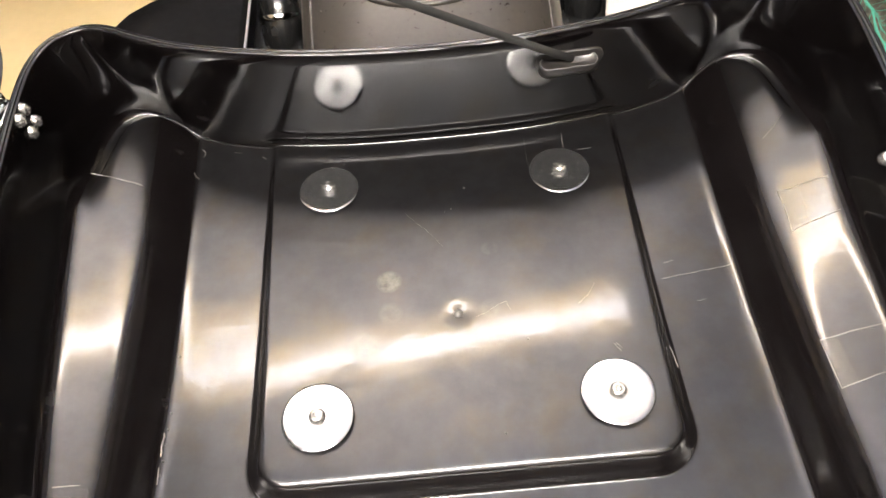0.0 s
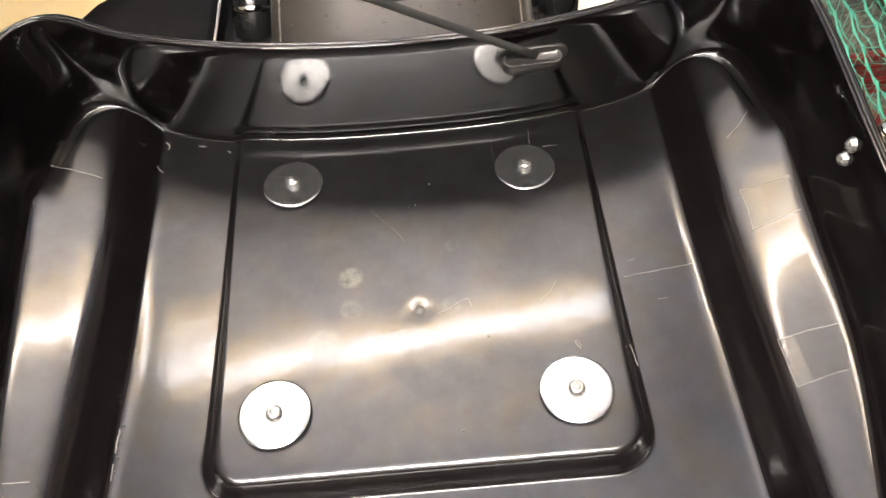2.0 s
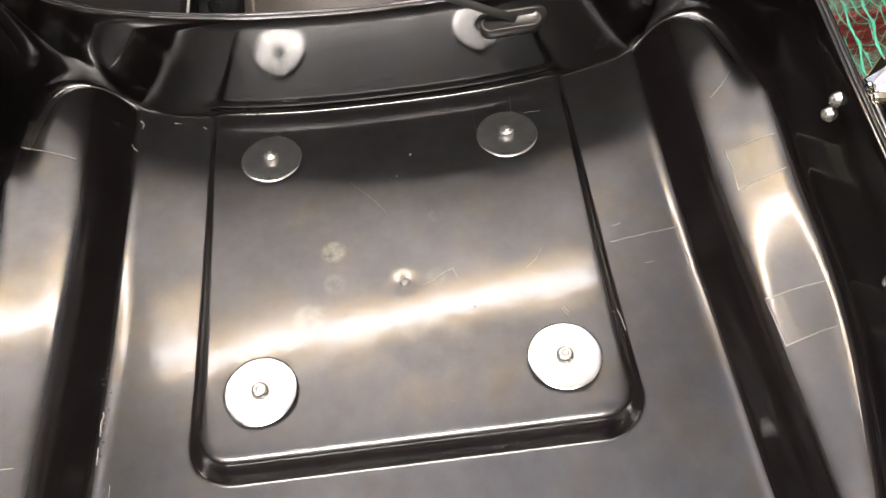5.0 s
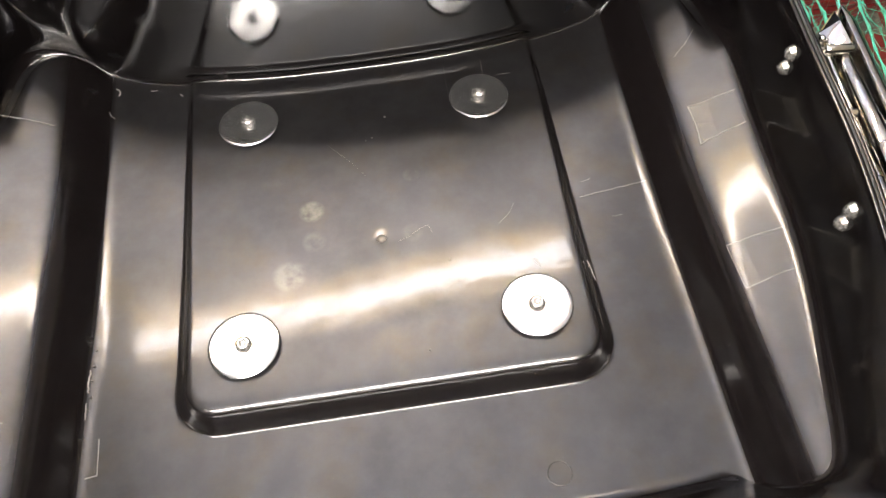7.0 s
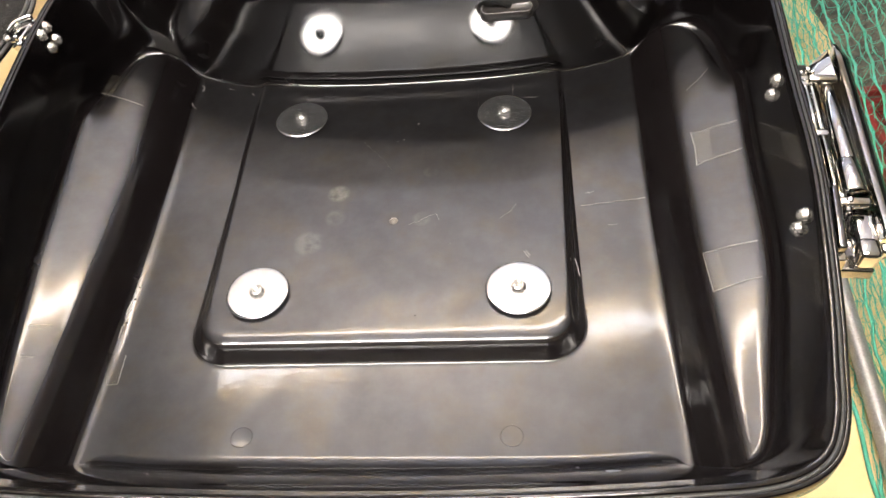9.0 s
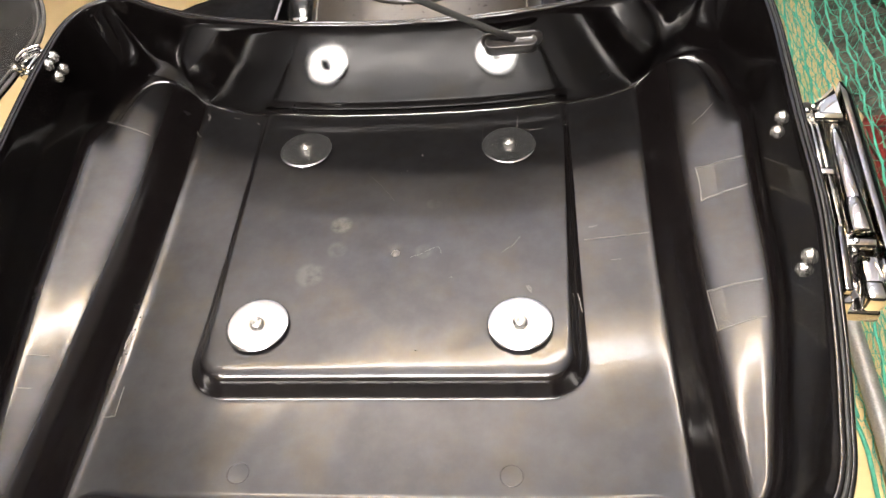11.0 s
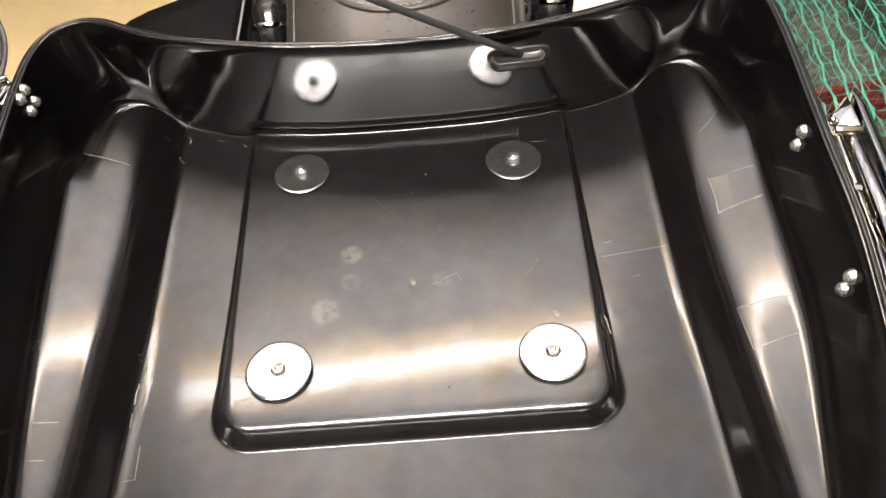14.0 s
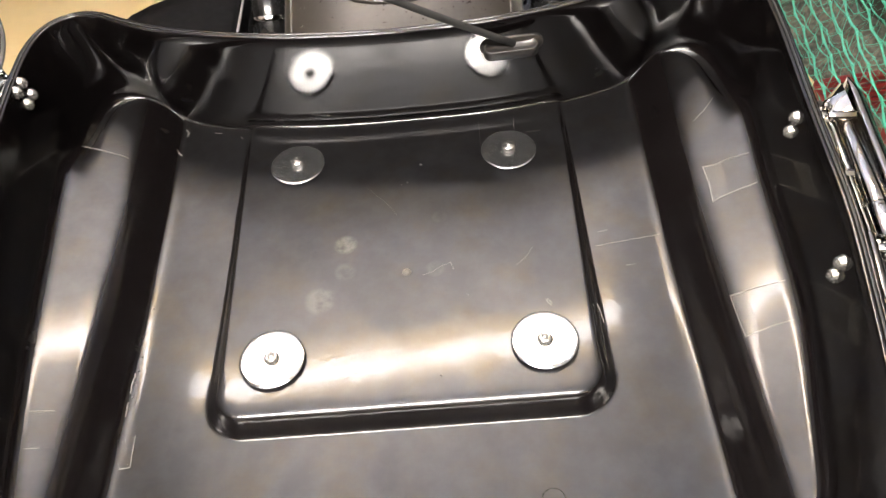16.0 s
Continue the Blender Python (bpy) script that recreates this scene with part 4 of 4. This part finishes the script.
def corded_net(lift, seed, cords, gap, pitch, thick, sway, both):
    """The upper net: doubled cords with knots side by side, joined by thin crossing strands."""
    rng = np.random.RandomState(seed)
    verts, faces = [], []

    def strand(a, b, r):
        d = (b - a).normalized()
        u = d.cross(Vector((1, 0.02, 0.1))).normalized()
        w = u.cross(d)
        k = len(verts)
        for q in (a, (a + b) / 2 - Vector((0, 0, 0.0015)), b):
            verts.extend(tuple(q + r * v) for v in (u, w, -u, -w))
        for q in (0, 4):
            faces.extend((k + q + e, k + q + (e + 1) % 4, k + q + 4 + (e + 1) % 4, k + q + 4 + e) for e in range(4))

    knots = int(2.55 / pitch)
    lines = []
    for a in range(cords):
        line, slip = [], rng.uniform(-0.2, 0.2) * pitch
        for b in range(knots):
            y = 2.3 - (b + 0.5 * (a % 2)) * pitch + slip + rng.normal(0, 0.0022)
            s = (a + 0.6) * gap + sway * (y - 0.9) + 0.0028 * (1 if (a + b) % 2 else -1) + 0.0030 * math.sin(b * 0.22 + a * 0.3)
            line.append(drape(y, s + rng.normal(0, 0.0012), lift + 0.004 * math.sin(a * 2.1), 0.15) if s > 0.01 else None)
        lines.append(line)
    for a, line in enumerate(lines):
        for b, q in enumerate(line):
            if q is None:
                continue
            if b + 1 < knots and line[b + 1] is not None:
                for off in (-0.0017, 0.0017):
                    strand(q + Vector((off, 0, 0)), line[b + 1] - Vector((off, 0, 0)), thick)
            k = len(verts)
            verts.extend(tuple(q + Vector(v) * thick * 2.0) for v in ((1, 0, 0), (0, 1.6, 0), (-1, 0, 0), (0, -1.6, 0), (0, 0, 1.2), (0, 0, -1.2)))
            for e, f in ((0, 1), (1, 2), (2, 3), (3, 0)):
                faces.extend([(k + e, k + f, k + 4), (k + f, k + e, k + 5)])
            if a + 1 < cords:
                # the slack strands sag from each knot to the next cord
                for bb in ((b, b + 1) if both else (b + 1 - a % 2,)):
                    if 0 <= bb < knots and lines[a + 1][bb] is not None:
                        c = lines[a + 1][bb]
                        mid = (q + c) / 2 + Vector((-0.004, -0.010, -0.014))
                        strand(q, mid, thick * 0.34)
                        strand(mid, c, thick * 0.34)
    return verts, faces


tagged(part("garden_net", corded_net(0.032, 5, 34, 0.033, 0.050, 0.0019, 0.09, False), NET), "bright green knotted twine net draped over a pipe frame", "net", kind="stuff")
tagged(part("garden_net", corded_net(-0.010, 9, 44, 0.027, 0.040, 0.0008, -0.06, True), NET), "thinner folded layer of green knotted net", "net", kind="stuff")

tagged(part("garden_net", corded_net(-0.020, 3, 13, 0.014, 0.030, 0.0007, 0.03, True), NET), "gathered hem of green net bunched on the floor", "net", kind="stuff")
hem_pts = [(0.658 + 0.050 * y + 0.010 * math.sin(y * 9) + 0.006 * math.sin(y * 23), y, FLOOR_Z + 0.007) for y in np.linspace(-0.25, 2.35, 160)]
tagged(part("hem_rope", tube(hem_pts, 0.0042, 8), NET), "thick green rope edging the net on the floor", "rope")


# ---- stored goods behind the net ----
def crate(x, y, z, w, d, h, turn):
    e = empty("storage_crate", "red slatted plastic crate on the floor under the net", "crate")
    e.matrix_basis = pose(x, y, z, 0, 0, turn)
    part("crate_base", box(-w / 2, w / 2, -d / 2, d / 2, 0.0, 0.012, 0.003), RED, e)
    for sx in (-1, 1):
        for k in range(5):
            z0 = 0.02 + k * (h - 0.03) / 5
            part("slat", box(sx * w / 2 - 0.006, sx * w / 2 + 0.006, -d / 2, d / 2, z0, z0 + h * 0.12, 0.003), RED, e)
    for sy in (-1, 1):
        for k in range(5):
            z0 = 0.02 + k * (h - 0.03) / 5
            part("slat", box(-w / 2 + 0.007, w / 2 - 0.007, sy * d / 2 - 0.006, sy * d / 2 + 0.006, z0, z0 + h * 0.12, 0.003), RED, e)
    for sx in (-1, 1):
        for sy in (-1, 1):
            part("corner_post", box(sx * w / 2 - 0.012, sx * w / 2 + 0.012, sy * d / 2 - 0.012, sy * d / 2 + 0.012, 0.0, h, 0.004), RED, e)
    for sy in (-1, 1):
        part("rim_bar", box(-w / 2, w / 2, sy * d / 2 - 0.010, sy * d / 2 + 0.010, h, h + 0.018, 0.004), RED, e)
    for sx in (-1, 1):
        part("rim_bar", box(sx * w / 2 - 0.010, sx * w / 2 + 0.010, -d / 2 + 0.011, d / 2 - 0.011, h, h + 0.018, 0.004), RED, e)
    return e


def bin_box(x, y, w, d, h, turn, material, label):
    e = empty("storage_bin", label, "bin")
    e.matrix_basis = pose(x, y, FLOOR_Z, 0, 0, turn)
    part("bin_body", box(-w / 2, w / 2, -d / 2, d / 2, 0, h, 0.02, 3), material, e)
    part("bin_lid", box(-w / 2 - 0.012, w / 2 + 0.012, -d / 2 - 0.012, d / 2 + 0.012, h, h + 0.03, 0.012, 3), material, e)
    part("bin_handle", box(-w / 2 - 0.02, -w / 2, -0.06, 0.06, h * 0.8, h * 0.88, 0.006), material, e)
    return e


crate(1.03, 0.90, FLOOR_Z, 0.34, 0.30, 0.13, 6)
bin_box(1.30, 1.55, 0.45, 0.55, 0.28, 12, DARK, "dark lidded storage bin under the net")
bin_box(1.60, 0.85, 0.5, 0.45, 0.36, -8, DARK, "dark lidded storage bin under the net")
bin_box(1.25, 2.15, 0.4, 0.4, 0.26, 5, CARD, "grey-brown storage box under the net")
bin_box(1.80, 1.7, 0.45, 0.5, 0.42, -4, CARD, "grey-brown storage box under the net")


def tarp(x0, x1, y0, y1):
    n = 40
    verts, faces = [], []
    for i in range(n + 1):
        for j in range(n + 1):
            u, v = i / n, j / n
            x, y = x0 + (x1 - x0) * u, y0 + (y1 - y0) * v
            z = 0.05 + 0.10 * noise.noise(Vector((x * 3, y * 3, 1.0))) + 0.05 * noise.noise(Vector((x * 9, y * 9, 4.0)))
            edge = min(u, v, 1 - u, 1 - v)
            z = max(0.004, z) * min(1, edge * 6) + 0.004
            verts.append((x + 0.02 * noise.noise(Vector((x * 5, y * 5, 9))), y, FLOOR_Z + z))
    for i in range(n):
        for j in range(n):
            k = i * (n + 1) + j
            faces.append((k, k + n + 1, k + n + 2, k + 1))
    return tagged(part("tarpaulin", (verts, faces), OLIVE), "crumpled olive-grey cloth tarpaulin lying on the floor", "tarpaulin")


tarp(0.93, 2.0, 0.98, 2.4)
